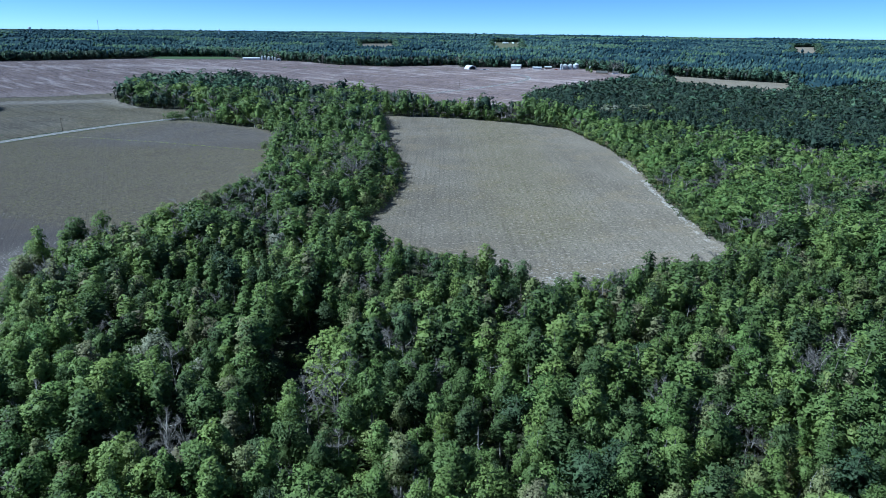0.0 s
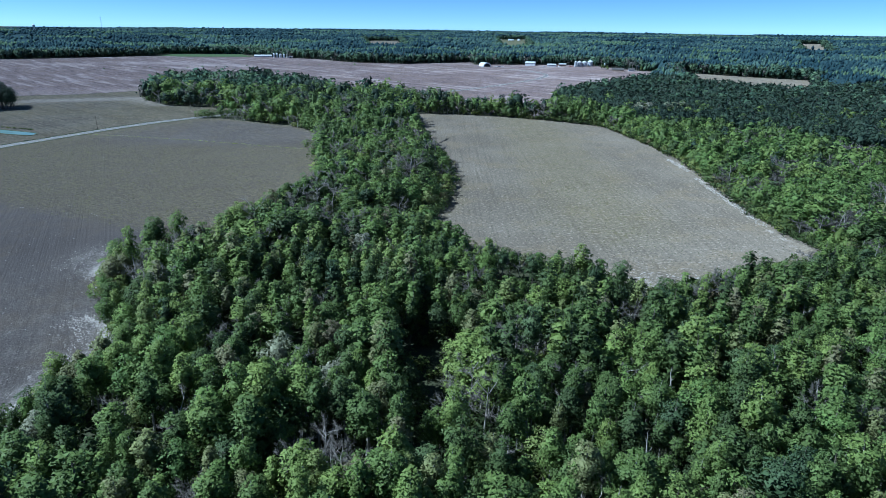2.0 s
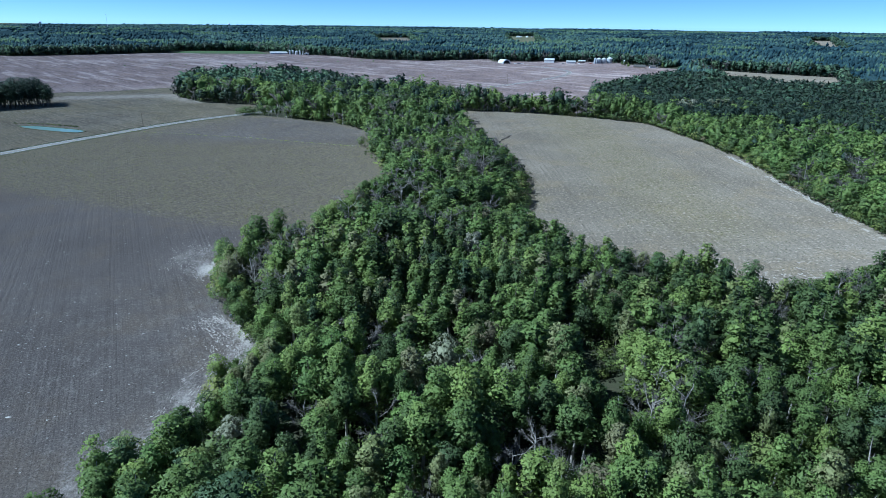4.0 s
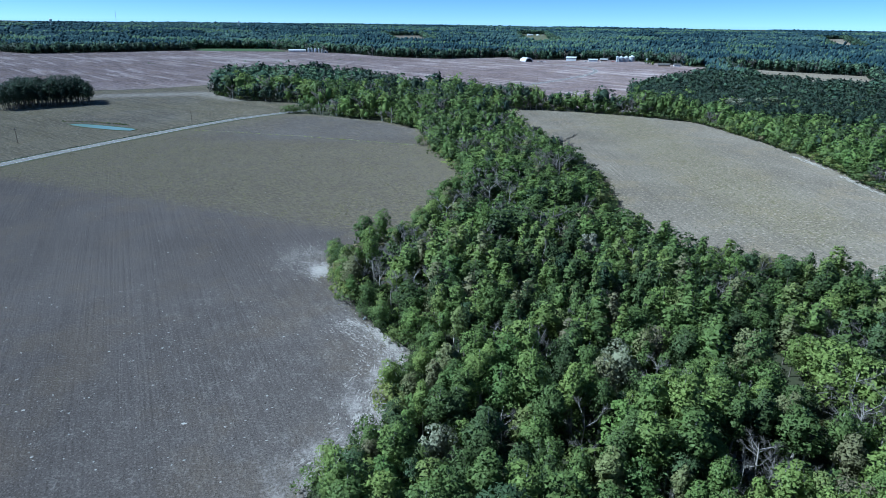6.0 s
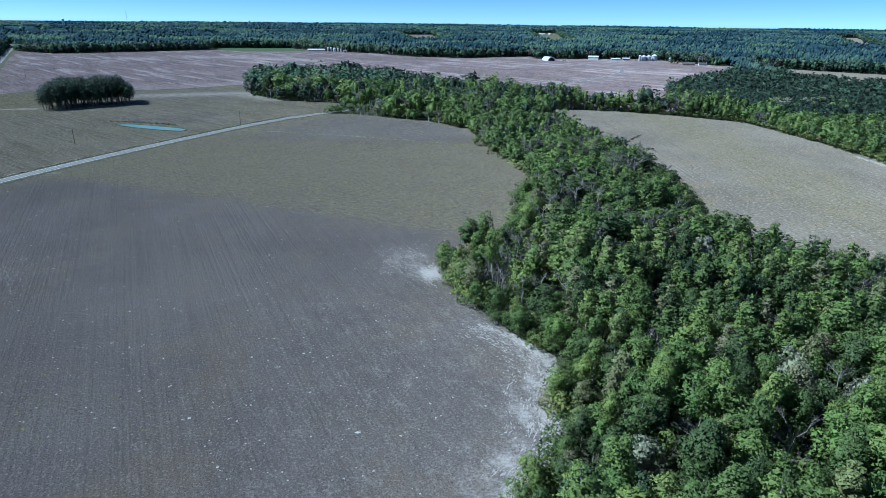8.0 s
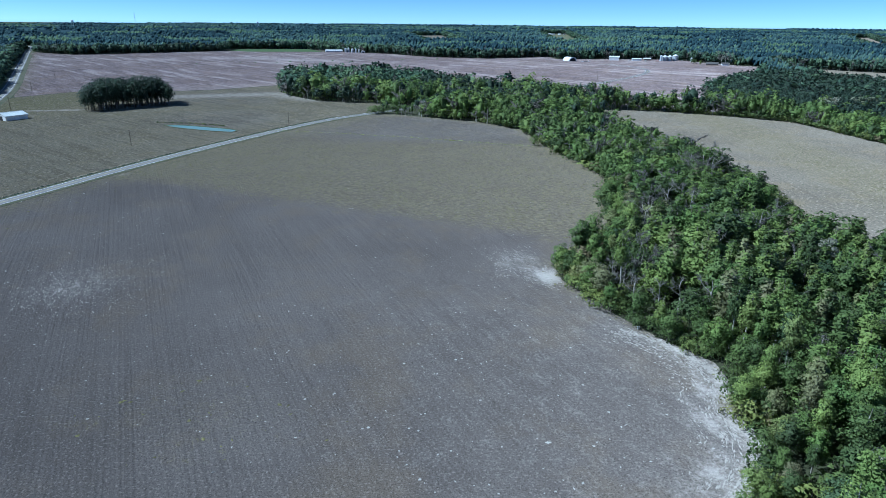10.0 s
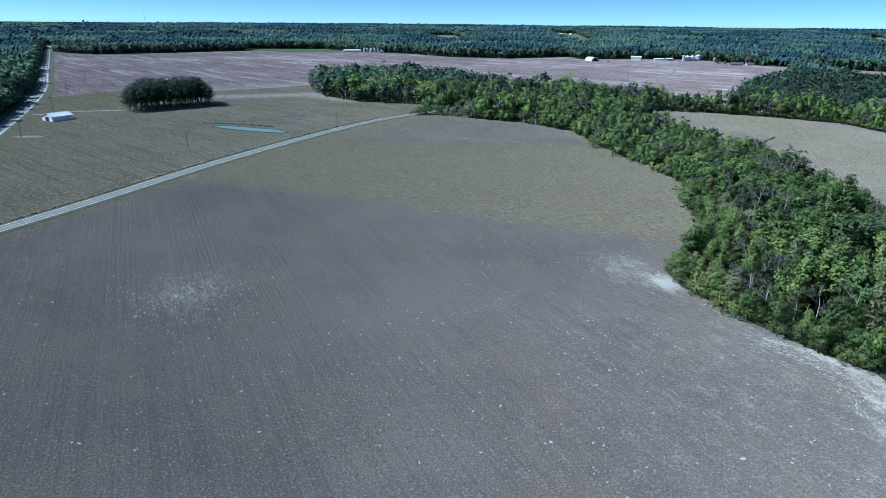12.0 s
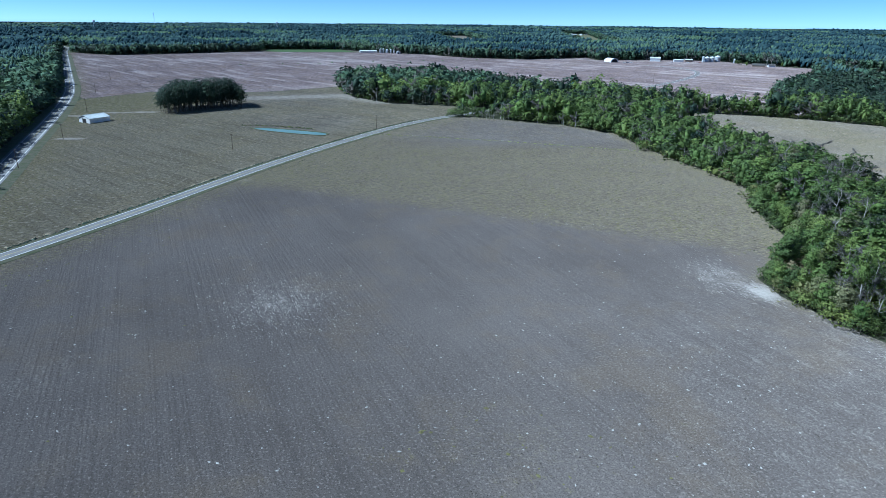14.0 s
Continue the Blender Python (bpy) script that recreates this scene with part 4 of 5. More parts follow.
# farther woods, to about 1000 m
x, y = scatter(6.9, -1000, 900, 180, 1010)
d = away(CAMERA_LINE, x, y)
wedge = (x > -290 - 0.76 * y) & (x < 40 + 0.76 * y)
ok = wedge & (d >= 335) & (d < 1000)
x, y = x[ok], y[ok]
ok = ~open_ground(x, y) & (RNG.uniform(size=len(x)) < np.clip(560 / away(CAMERA_LINE, x, y), 0.55, 1))
x, y = x[ok], y[ok]
in_pines = inside(PINES, x, y)
chance = RNG.uniform(size=len(x))
for i in range(len(x)):
    s = species(float(x[i]), float(y[i]), chance[i], bool(in_pines[i]), 50)
    low_rows.append((s, float(x[i]), float(y[i]), tree_height(s, float(x[i]), float(y[i]), bool(in_pines[i]), 50)))
# edges of the farthest woods
for line in (FAR_EDGE, [(x_ - 14, y_) for x_, y_ in west_side if y_ > 900], CLEARING[2:] + CLEARING[:1]):
    for ex, ey in dense(line, 5.0):
        for _ in range(4):
            sx, sy = ex + RNG.normal() * 9, ey + abs(RNG.normal()) * 16
            if not open_ground(sx, sy):
                r_ = RNG.uniform() + (0.28 if sx > -560 else -0.1) * (0.6 + 0.8 * float(patches(np.float64(sx), np.float64(sy), 45, 2.0)))
                low_rows.append(("pine" if r_ < 0.66 else ("broad" if r_ < 0.9 else ("tall" if r_ < 1.12 else "bare")), sx, sy, RNG.uniform(13, 21)))
for poly in FAR_CLEARINGS:
    for line in (poly[:2], poly[1:3], [poly[3], poly[0]]):
        for ex, ey in dense(line, 7.0):
            for deep in (0, 1):
                low_rows.append(("broad" if RNG.uniform() < 0.5 else "pine", ex + RNG.normal() * 4, ey + 7 * deep + RNG.normal() * 3, RNG.uniform(15, 21)))
# thick fronts of the copse and the hedgerow, leafy to the ground
for line, lo_, hi_ in ((COPSE_EDGE[1:8], 9, 16), (HEDGE_NORTH[2:9], 9, 15), (STRIP_WEST[-7:], 8, 14), (EAST_FIELD[-3:] + EAST_FIELD[:2], 8, 15), (HEDGE_NORTH[:3], 9, 15), ([(x_ + 2.5, y_) for x_, y_ in EAST_FIELD[17:25]], 7, 13), ([(x_ + 1.5, y_) for x_, y_ in EAST_FIELD[17:25]], 3, 7)):
    for ex, ey in dense(line, 3.6):
        clump_ = float(patches(np.float64(ex), np.float64(ey), 11, 6.0))
        sx, sy = ex + RNG.normal() * 1.5, ey + RNG.normal() * 1.5
        kind_ = "bare" if clump_ > 0.68 else ("shrub" if RNG.uniform() < 0.25 else ("pine" if ex < -250 else ("fresh" if RNG.uniform() < 0.2 else "broad")))
        low_rows.append((kind_, sx, sy, RNG.uniform(3, 6) if kind_ == "shrub" else RNG.uniform(lo_, hi_)))
# the west side of the highway: a wall of trees that shades the road
for ex, ey in dense([q for q in HIGHWAY if 180 < q[1] < 1400], 4.2):
    if patches(np.float64(ex), np.float64(ey), 30, 1.5) < 0.42:
        continue
    for deep in (12.5, 17.5):
        low_rows.append(("grove" if RNG.uniform() < 0.3 else "broad", ex - deep * 0.9 + RNG.normal() * 1.2, ey - deep * 0.42 + RNG.normal() * 1.2, RNG.uniform(11, 18)))
# the wood goes on under and behind the camera
bx, by = scatter(7.5, -122, 240, -130, 42)
for px_, py_, r_ in zip(bx, by, RNG.uniform(size=len(bx))):
    if not open_ground(px_, py_):
        s = species(float(px_), float(py_), r_, False, 50)
        low_rows.append((s, float(px_), float(py_), tree_height(s, float(px_), float(py_), False, 50)))
# the wood is low where the lane runs into it
low_rows = [(s_, x_, y_, h_ * min(1.0, math.hypot(x_ + 232, y_ - 522) / 55)) for s_, x_, y_, h_ in low_rows if math.hypot(x_ + 232, y_ - 522) > 16]
far_names = {k_: "distant " + v_ for k_, v_ in NAMES.items()}
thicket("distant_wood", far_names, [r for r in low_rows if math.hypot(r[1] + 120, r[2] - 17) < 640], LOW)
thicket("distant_wood", far_names, [r for r in low_rows if math.hypot(r[1] + 120, r[2] - 17) >= 640], DOT)

# the woods out to the horizon: a rough canopy, and crowns upon it that stand wider apart with the distance
CENTRE = (-120.0, 0.0)


# stands of one age and kind each: dark pines, mixed woods, fresh broadleaf, young plantation
mosaic = np.random.default_rng(5)
STANDS = 520
stand_r = 930 * (5000 / 930) ** mosaic.uniform(0, 1, STANDS)
stand_a = mosaic.uniform(-0.8, 0.8, STANDS)
stand_x, stand_y = CENTRE[0] + stand_r * np.sin(stand_a), CENTRE[1] + stand_r * np.cos(stand_a)
stand_kind = mosaic.choice(4, STANDS, p=(0.32, 0.28, 0.28, 0.12))
stand_kind[(stand_x < -700) & (stand_y < 1900) & (stand_kind == 3)] = 0
stand_top = np.array((18.0, 16.0, 14.5, 8.0))[stand_kind] + mosaic.uniform(-2.5, 3.5, STANDS)


def stand(cx, cy):
    """The stand at each place; their borders are ragged."""
    cx, cy = np.asarray(cx, float), np.asarray(cy, float)
    wx, wy = cx + 45 * np.sin(cy * 0.021) + 18 * np.sin(cy * 0.083 + 1), cy + 60 * np.sin(cx * 0.017) + 20 * np.sin(cx * 0.07)
    out = np.empty(cx.shape, int).ravel()
    fx, fy = wx.ravel(), wy.ravel()
    for i in range(0, len(fx), 4000):
        gap_x, gap_y = fx[i:i + 4000, None] - stand_x, fy[i:i + 4000, None] - stand_y
        out[i:i + 4000] = (gap_x ** 2 + gap_y ** 2).argmin(1)
    return out.reshape(cx.shape)


def canopy(cx, cy):
    return rise(cy) + stand_top[stand(cx, cy)]


def wooded(cx, cy, margin):
    far_open = np.zeros(np.shape(cx), bool)
    for poly in FAR_CLEARINGS:
        far_open |= inside(poly, cx, cy)
    return ~far_open & ~open_ground(cx, cy) & (np.minimum(away(OPEN_WEST + OPEN_WEST[:1], cx, cy), away(CLEARING + CLEARING[:1], cx, cy)) > margin)


rings = [930 * 1.02 ** i for i in range(86)]
angles = np.radians(np.arange(-45, 45.01, 0.5))
rr, aa = np.meshgrid(rings, angles, indexing="ij")
cx, cy = CENTRE[0] + rr * np.sin(aa), CENTRE[1] + rr * np.cos(aa)
# added filler sheet under the crowns, coloured dark for the shade between them
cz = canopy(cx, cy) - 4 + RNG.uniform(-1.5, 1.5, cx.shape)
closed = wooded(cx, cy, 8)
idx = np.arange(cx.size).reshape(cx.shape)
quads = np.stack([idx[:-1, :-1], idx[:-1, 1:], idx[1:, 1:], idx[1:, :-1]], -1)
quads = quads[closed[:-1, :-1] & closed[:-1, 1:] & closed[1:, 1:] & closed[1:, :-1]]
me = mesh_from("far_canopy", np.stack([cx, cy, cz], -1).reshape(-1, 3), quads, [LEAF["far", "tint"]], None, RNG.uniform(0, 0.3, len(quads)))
tagged(new("far_canopy", me), "dark filler sheet under the crowns of the woods that reach the horizon", "woods", kind="stuff")
spots = []
r_ = 930.0
while r_ < 4880:
    gap = r_ * 0.0040
    step_ = math.degrees(gap / r_)
    a_ = np.arange(-40.5, 41.5, step_)
    a_ = np.radians(a_ + RNG.uniform(-0.45, 0.45, len(a_)) * step_)
    q = r_ + RNG.uniform(-0.5, 0.5, len(a_)) * gap * 2.6
    spots.append(np.stack([CENTRE[0] + q * np.sin(a_), CENTRE[1] + q * np.cos(a_), np.full(len(a_), gap)], 1))
    r_ += gap * 2.8
spots = np.concatenate(spots)
spots = spots[wooded(spots[:, 0], spots[:, 1], 5)]
spots = spots[spots[:, 1] < 4900]
sx, sy, sg = spots.T
sort = stand_kind[stand(sx, sy)]
stray = RNG.uniform(size=len(sx)) < 0.07
sort[stray] = RNG.integers(0, 3, int(stray.sum()))
sort[sort == 3] = 0
crowns = []
for _ in range(8):
    crowns.append(clump(RNG, np.zeros(3), 0.46, 1.0, 0, np.zeros(3)))
# each kind's colour carries painted haze, the pines' the most
for name, kind_, key, label in (("far_pines", 0, "bluepine", "distant dark pine woods, haze tinted into their colour"), ("far_mixed_woods", 1, "far", "distant dull green mixed woods, haze tinted into their colour"), ("far_broadleaf_woods", 2, "farfresh", "distant fresh green broadleaf woods, haze tinted into their colour")):
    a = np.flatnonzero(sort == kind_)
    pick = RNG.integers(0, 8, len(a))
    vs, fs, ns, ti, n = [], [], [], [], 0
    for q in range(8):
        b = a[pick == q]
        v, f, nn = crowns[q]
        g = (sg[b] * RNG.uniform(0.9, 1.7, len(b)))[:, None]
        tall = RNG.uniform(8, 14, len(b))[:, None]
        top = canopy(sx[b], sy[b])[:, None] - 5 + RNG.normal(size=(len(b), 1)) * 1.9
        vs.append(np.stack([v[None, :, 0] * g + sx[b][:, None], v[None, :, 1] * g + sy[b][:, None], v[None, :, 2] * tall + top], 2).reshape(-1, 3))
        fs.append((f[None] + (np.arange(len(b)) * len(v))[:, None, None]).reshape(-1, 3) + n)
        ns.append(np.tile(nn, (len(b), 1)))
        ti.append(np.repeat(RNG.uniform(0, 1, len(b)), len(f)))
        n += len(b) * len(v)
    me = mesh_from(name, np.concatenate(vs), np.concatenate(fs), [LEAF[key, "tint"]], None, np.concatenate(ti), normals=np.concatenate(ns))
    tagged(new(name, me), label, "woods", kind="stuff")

# ---- the pine grove by the farm lane ----
GROVE = [(-463, 503), (-438, 528), (-410, 552), (-425, 578), (-450, 566), (-478, 545)]
gx, gy = scatter(5.0, -485, -400, 495, 585, 0.3)
ok = inside(GROVE, gx, gy)
for px_, py_ in zip(gx[ok], gy[ok]):
    rim = float(away(GROVE + GROVE[:1], px_, py_))
    plant("grove", float(px_), float(py_), RNG.uniform(24, 27.5) * min(1.0, 0.66 + 0.035 * rim), RNG.uniform(0, 360), int(RNG.integers(0, 99)))
for px_, py_, h in ((-233, 518, 6), (-227, 517, 6.5), (-217, 516, 8)):
    plant("shrub", px_, py_, h, RNG.uniform(0, 360), int(RNG.integers(0, 99)))
for px_, py_, h in ((-121, 391, 6), (-136, 187, 6.5), (-133, 181, 6)):
    plant("shrub", px_, py_, h, RNG.uniform(0, 360), int(RNG.integers(0, 99)))


# ---- buildings and other things ----
def gable_building(name, label, category, m, width, length, eave, ridge, wall_mat, roof_mat, door=None, windows=0, group=""):
    """A building with its ridge along y: walls, a thick roof with eaves, doors and windows."""
    b = thing(name, label, category, m, group)
    w, l = width / 2, length / 2
    part("wall", prism([(-w, -0.2), (w, -0.2), (w, eave), (0, ridge - 0.15), (-w, eave)], -l, l), wall_mat, b)
    o = 0.45
    drop = (ridge - eave) / w * o
    for s in (-1, 1):
        part("roof", prism([(0, ridge), (0, ridge + 0.16), (s * (w + o), eave - drop + 0.16), (s * (w + o), eave - drop)], -l - o, l + o), roof_mat, b)
    part("ridge_cap", box(-0.25, 0.25, -l - o, l + o, ridge + 0.08, ridge + 0.24), roof_mat, b)
    if door:
        dw, dh = door
        d = part("door", box(-dw / 2, dw / 2, -l - 0.08, -l - 0.003, 0, dh), DARK if door[0] > 3 else WHITE_METAL, b, "large dark sliding door" if dw > 3 else "")
        part("door_track", box(-dw * 0.6, dw * 0.6, -l - 0.14, -l - 0.02, dh + 0.02, dh + 0.2), GREY_METAL, d)
    for i in range(windows):
        y0 = -l + (i + 0.6) * length / max(1, windows)
        win = part("window", box(w + 0.004, w + 0.07, y0 - 0.6, y0 + 0.6, 1.0, 2.2), WHITE_METAL, b)
        part("pane", box(w + 0.072, w + 0.085, y0 - 0.5, y0 + 0.5, 1.1, 2.1), GLASS, win, "dark glass pane")
    return b


# the metal barn by the highway
barn = gable_building("metal_barn", "white sheet-metal barn with a low pale roof, on mown grass", "barn", pose(-495.0, 470.8, float(rise(471)), 0, 0, -27), 12.5, 15.5, 3.3, 5.3, WHITE_METAL, ROOF_METAL, (4.2, 3.0))
for i in range(9):
    y0 = -7.4 + i * 1.85
    part("wall_rib", box(6.26, 6.34, y0 - 0.06, y0 + 0.06, 0, 3.3), WHITE_METAL, barn)
for s in (-1, 1):
    part("gutter", box(s * 6.78 - 0.08, s * 6.78 + 0.08, -8.1, 8.1, 2.9, 3.05), GREY_METAL, barn)


def utility_pole(x, y, h, turn):
    p = thing("utility_pole", "weathered wooden utility pole with a crossarm, standing in the grass", "utility pole", pose(x, y, float(rise(y)), 0, 0, turn), group="utility poles")
    part("pole", tube(0.19, 0.12, -0.5, h, 10), POLE_WOOD, p)
    part("crossarm", box(-1.15, 1.15, -0.07, 0.07, h - 0.75, h - 0.6, bevel=0.01), POLE_WOOD, p)
    for q in (-1.0, 0.0, 1.0):
        part("insulator", tube(0.05, 0.03, h - 0.6 if q else h, h - 0.38 if q else h + 0.2, 8, m=Matrix.Translation((q, 0, 0))), GREY_METAL, p, "grey porcelain insulator")
    return p


for x_, y_, h_, t_ in ((-361, 378, 9.4, 30), (-287, 456, 9.6, 30), (-476, 402, 10, 60), (-450, 323, 10, 60), (-527, 516, 10.5, 60), (-590, 640, 10, 60), (12, 818, 10, 45), (215, 1150, 10, 45), (-640, 760, 10, 60)):
    utility_pole(x_, y_, h_, t_)

# the pond with its bank
POND = rounded([(-375, 452), (-364, 454), (-343, 447), (-316, 437), (-316, 427), (-322, 427), (-340, 432), (-366, 443), (-375, 452)], 2)[:-1]
bm = bmesh.new()
bm.faces.new([bm.verts.new((x, y, float(rise(y)) + 0.12)) for x, y in POND])
bmesh.ops.recalc_face_normals(bm, faces=bm.faces)
for f in bm.faces:
    if f.normal.z < 0:
        f.normal_flip()
tagged(part("pond", bm, WATER), "long teal farm pond with still water, in a grassy field", "pond", kind="structure")
ring = POND + POND[:2]
bank = part("pond_bank", ribbon(ring, -0.3, 1.1, -0.1, 0.3), VERGE)
tagged(bank, "low grassy bank round the pond", "bank", kind="structure")
mud_rows = [("shrub", x + RNG.normal() * 0.6, y + RNG.normal() * 0.6, RNG.uniform(0.5, 1.1)) for x, y in dense([(-383, 462), (-374, 462), (-356, 459), (-330, 450)], 1.6)]
thicket("pond_reeds", "dark low brush along the pond bank", mud_rows, MID)


# ---- farmstead across the far field ----
def at_far(x, y, turn):
    return pose(x, y, float(rise(y)) + 0.05, 0, 0, turn)


def arched_shed(x, y, turn, width, length):
    s = thing("arched_shed", "white arched sheet-metal shed with an open front painted in black", "shed", at_far(x, y, turn))
    arc = [(math.cos(a) * width / 2, math.sin(a) * width * 0.42 + 0.6) for a in np.linspace(0, math.pi, 15)]
    part("shell", prism([(width / 2, -0.2)] + arc + [(-width / 2, -0.2)], -length / 2, length / 2), WHITE_METAL, s)
    inner = [(a * 0.8, b * 0.8) for a, b in arc]
    # the shell is solid: a black slab paints the shade of an open front
    part("front_shade", prism([(width * 0.4, 0)] + inner + [(-width * 0.4, 0)], -length / 2 - 0.1, -length / 2 - 0.004), DARK, s, "black slab painted as the shade inside an open front")
    for i in range(5):
        y0 = -length / 2 + (i + 0.5) * length / 5
        part("rib", prism([(width / 2 + 0.05, 0)] + [(a * 1.012, b * 1.012) for a, b in arc] + [(-width / 2 - 0.05, 0)], y0 - 0.1, y0 + 0.1), GREY_METAL, s)
    return s


def grain_bin(x, y, r, h):
    g = thing("grain_bin", "round galvanised grain bin with a conical roof", "grain bin", at_far(x, y, 0), group="grain bins")
    part("wall", tube(r, r, -0.2, h, 24), GREY_METAL, g)
    for i in range(5):
        part("hoop", tube(r + 0.06, r + 0.06, h * (i + 0.5) / 5 - 0.08, h * (i + 0.5) / 5 + 0.08, 24), GREY_METAL, g)
    part("roof", tube(r + 0.25, 0.5, h, h + r * 0.55, 24), ROOF_METAL, g)
    part("cap", tube(0.55, 0.4, h + r * 0.55 - 0.02, h + r * 0.55 + 0.5, 12), GREY_METAL, g)
    part("ladder", box(-0.25, 0.25, -r - 0.2, -r - 0.07, 0, h), GREY_METAL, g)
    return g


arched_shed(41, 1172, 20, 15, 22)
gable_building("white_shed", "white metal farm shed with a pale roof", "shed", at_far(129, 1206, 75), 12, 18, 5.2, 7.2, WHITE_METAL, ROOF_METAL, (4, 4), group="farm sheds")
gable_building("open_shed", "low white farm shed beside the yard", "shed", at_far(166, 1190, 80), 9, 16, 3.4, 4.6, WHITE_METAL, ROOF_METAL, (5, 2.8), group="farm sheds")
gable_building("brown_shed", "low brown farm shed with a metal roof", "shed", at_far(189, 1205, 85), 8, 13, 3.2, 4.4, BRICK, ROOF_METAL, (3.5, 2.6), group="farm sheds")
for x_, y_, r_, h_ in ((211, 1192, 2.2, 9), (219, 1196, 4.6, 7.5), (229, 1199, 4.6, 7.5), (241, 1204, 5.2, 8.5), (262, 1180, 1.6, 6)):
    grain_bin(x_, y_, r_, h_)
gable_building("farmhouse", "single-storey brick farmhouse with a dark roof among trees", "house", at_far(262, 1086, 70), 10, 19, 2.9, 5.6, BRICK, DARK_ROOF, (1.2, 2.1), 4)
gable_building("cottage", "small white farm cottage with a dark roof", "house", at_far(286, 1092, 80), 7, 10, 2.7, 4.8, WHITE_METAL, DARK_ROOF, (1.0, 2.1), 2)
# roofs of a far hamlet
hamlet = np.random.default_rng(3)
for x0, y0, dx_, dy_, many in ((275, 2900, 70, 60, 6), (1490, 2760, 20, 30, 1)):
    for _ in range(many):
        hx, hy = x0 + hamlet.uniform(-1, 1) * dx_, y0 + hamlet.uniform(-1, 1) * dy_
        gable_building("distant_house", "white house with a pale roof far off among trees", "house", at_far(hx, hy, hamlet.uniform(40, 140)), hamlet.uniform(7, 9), hamlet.uniform(10, 17), 3.0, 5.2, WHITE_METAL, ROOF_METAL if hamlet.uniform() < 0.7 else DARK_ROOF, (1.2, 2.1), 2, group="houses of the far hamlet")
# the poultry farm on the far side
gable_building("poultry_house", "long low white poultry house with a metal roof", "poultry house", at_far(-424, 1388, -74), 12, 36, 2.9, 4.6, WHITE_METAL, ROOF_METAL, (3.5, 2.6), 8)
for x_, y_, r_, h_ in ((-396, 1372, 2.0, 8), (-390, 1374, 2.0, 8), (-382, 1371, 2.8, 6.5), (-374, 1370, 1.8, 7), (-367, 1366, 1.8, 6)):
    grain_bin(x_, y_, r_, h_)
gable_building("feed_shed", "small grey feed shed beside the bins", "shed", at_far(-357, 1355, 10), 8, 10, 3.2, 4.5, GREY_METAL, ROOF_METAL, (3.2, 2.6))


def vehicle(name, label, m, length, paint, cab=(0.25, 0.72), bed=False):
    v = thing(name, label, "vehicle", m, group="vehicles")
    l, w = length / 2, 0.92
    part("body", box(-w, w, -l, l, 0.38, 1.0, bevel=0.14), paint, v)
    a, b = -l + length * cab[0], -l + length * cab[1]
    k = part("cabin", prism([(-w * 0.92, 0.98), (w * 0.92, 0.98), (w * 0.74, 1.55), (-w * 0.74, 1.55)], a, b), paint, v)
    part("windscreen", box(-w * 0.7, w * 0.7, b + 0.003, b + 0.03, 1.05, 1.48), GLASS, k)
    part("rear_window", box(-w * 0.7, w * 0.7, a - 0.03, a - 0.003, 1.05, 1.48), GLASS, k)
    for s in (-1, 1):
        part("side_window", box(s * w * 0.90 - 0.02, s * w * 0.90 + 0.02, a + 0.2, b - 0.2, 1.08, 1.42), GLASS, k)
        part("headlight", box(s * 0.65 - 0.15, s * 0.65 + 0.15, l + 0.002, l + 0.04, 0.68, 0.85), SILVER, v)
        for y0 in (-l * 0.62, l * 0.62):
            t = part("tyre", tube(0.34, 0.34, -0.11, 0.11, 16, m=Matrix.Translation((s * (w - 0.06), y0, 0.34)) @ Matrix.Rotation(math.pi / 2, 4, "Y")), RUBBER, v)
            part("rim", tube(0.2, 0.2, -0.12, 0.12, 12, m=Matrix.Translation((s * (w - 0.05), y0, 0.34)) @ Matrix.Rotation(math.pi / 2, 4, "Y")), SILVER, t)
    return v


def on_highway(s, side):
    pts = dense(HIGHWAY, 4)
    i = min(range(len(pts) - 1), key=lambda q: abs(pts[q][1] - s))
    (xa, ya), (xb, yb) = pts[i], pts[i + 1]
    d = math.hypot(xb - xa, yb - ya)
    nx, ny = (yb - ya) / d, -(xb - xa) / d
    return pose(xa + nx * side, ya + ny * side, float(rise(ya)) + 0.17, 0, 0, math.degrees(math.atan2(yb - ya, xb - xa)) - 90)


vehicle("car", "dark car on the shaded highway", on_highway(383, 1.8), 4.6, BLUE_PAINT)
vehicle("car", "silver car far along the highway", on_highway(690, -1.8), 4.5, SILVER)
vehicle("car", "dark car far along the highway", on_highway(905, 1.8), 4.6, BLUE_PAINT)
for x_, y_, t_, paint, tone in ((60, 1152, 75, WHITE_METAL, "white"), (66, 1154, 60, BLUE_PAINT, "dark"), (72, 1156, 80, WHITE_METAL, "white"), (178, 1174, 20, WHITE_METAL, "white"), (200, 1178, 70, RED_PAINT, "red"), (150, 1176, 40, SILVER, "silver")):
    vehicle("truck", tone + " pickup truck parked in the farm yard", at_far(x_, y_, t_), 5.6, paint, (0.42, 0.70))
for x_, y_, h_ in ((250, 1135, 8), (244, 1090, 9), (300, 1085, 10)):
    plant("shrub" if h_ == 8 else "broad", x_, y_, h_, 20 * h_, int(h_))
for x_, y_ in ((292, 1106), (298, 1102), (287, 1110)):
    plant("bare", x_, y_, 20, x_, 1)

# ---- small things in the fields ----


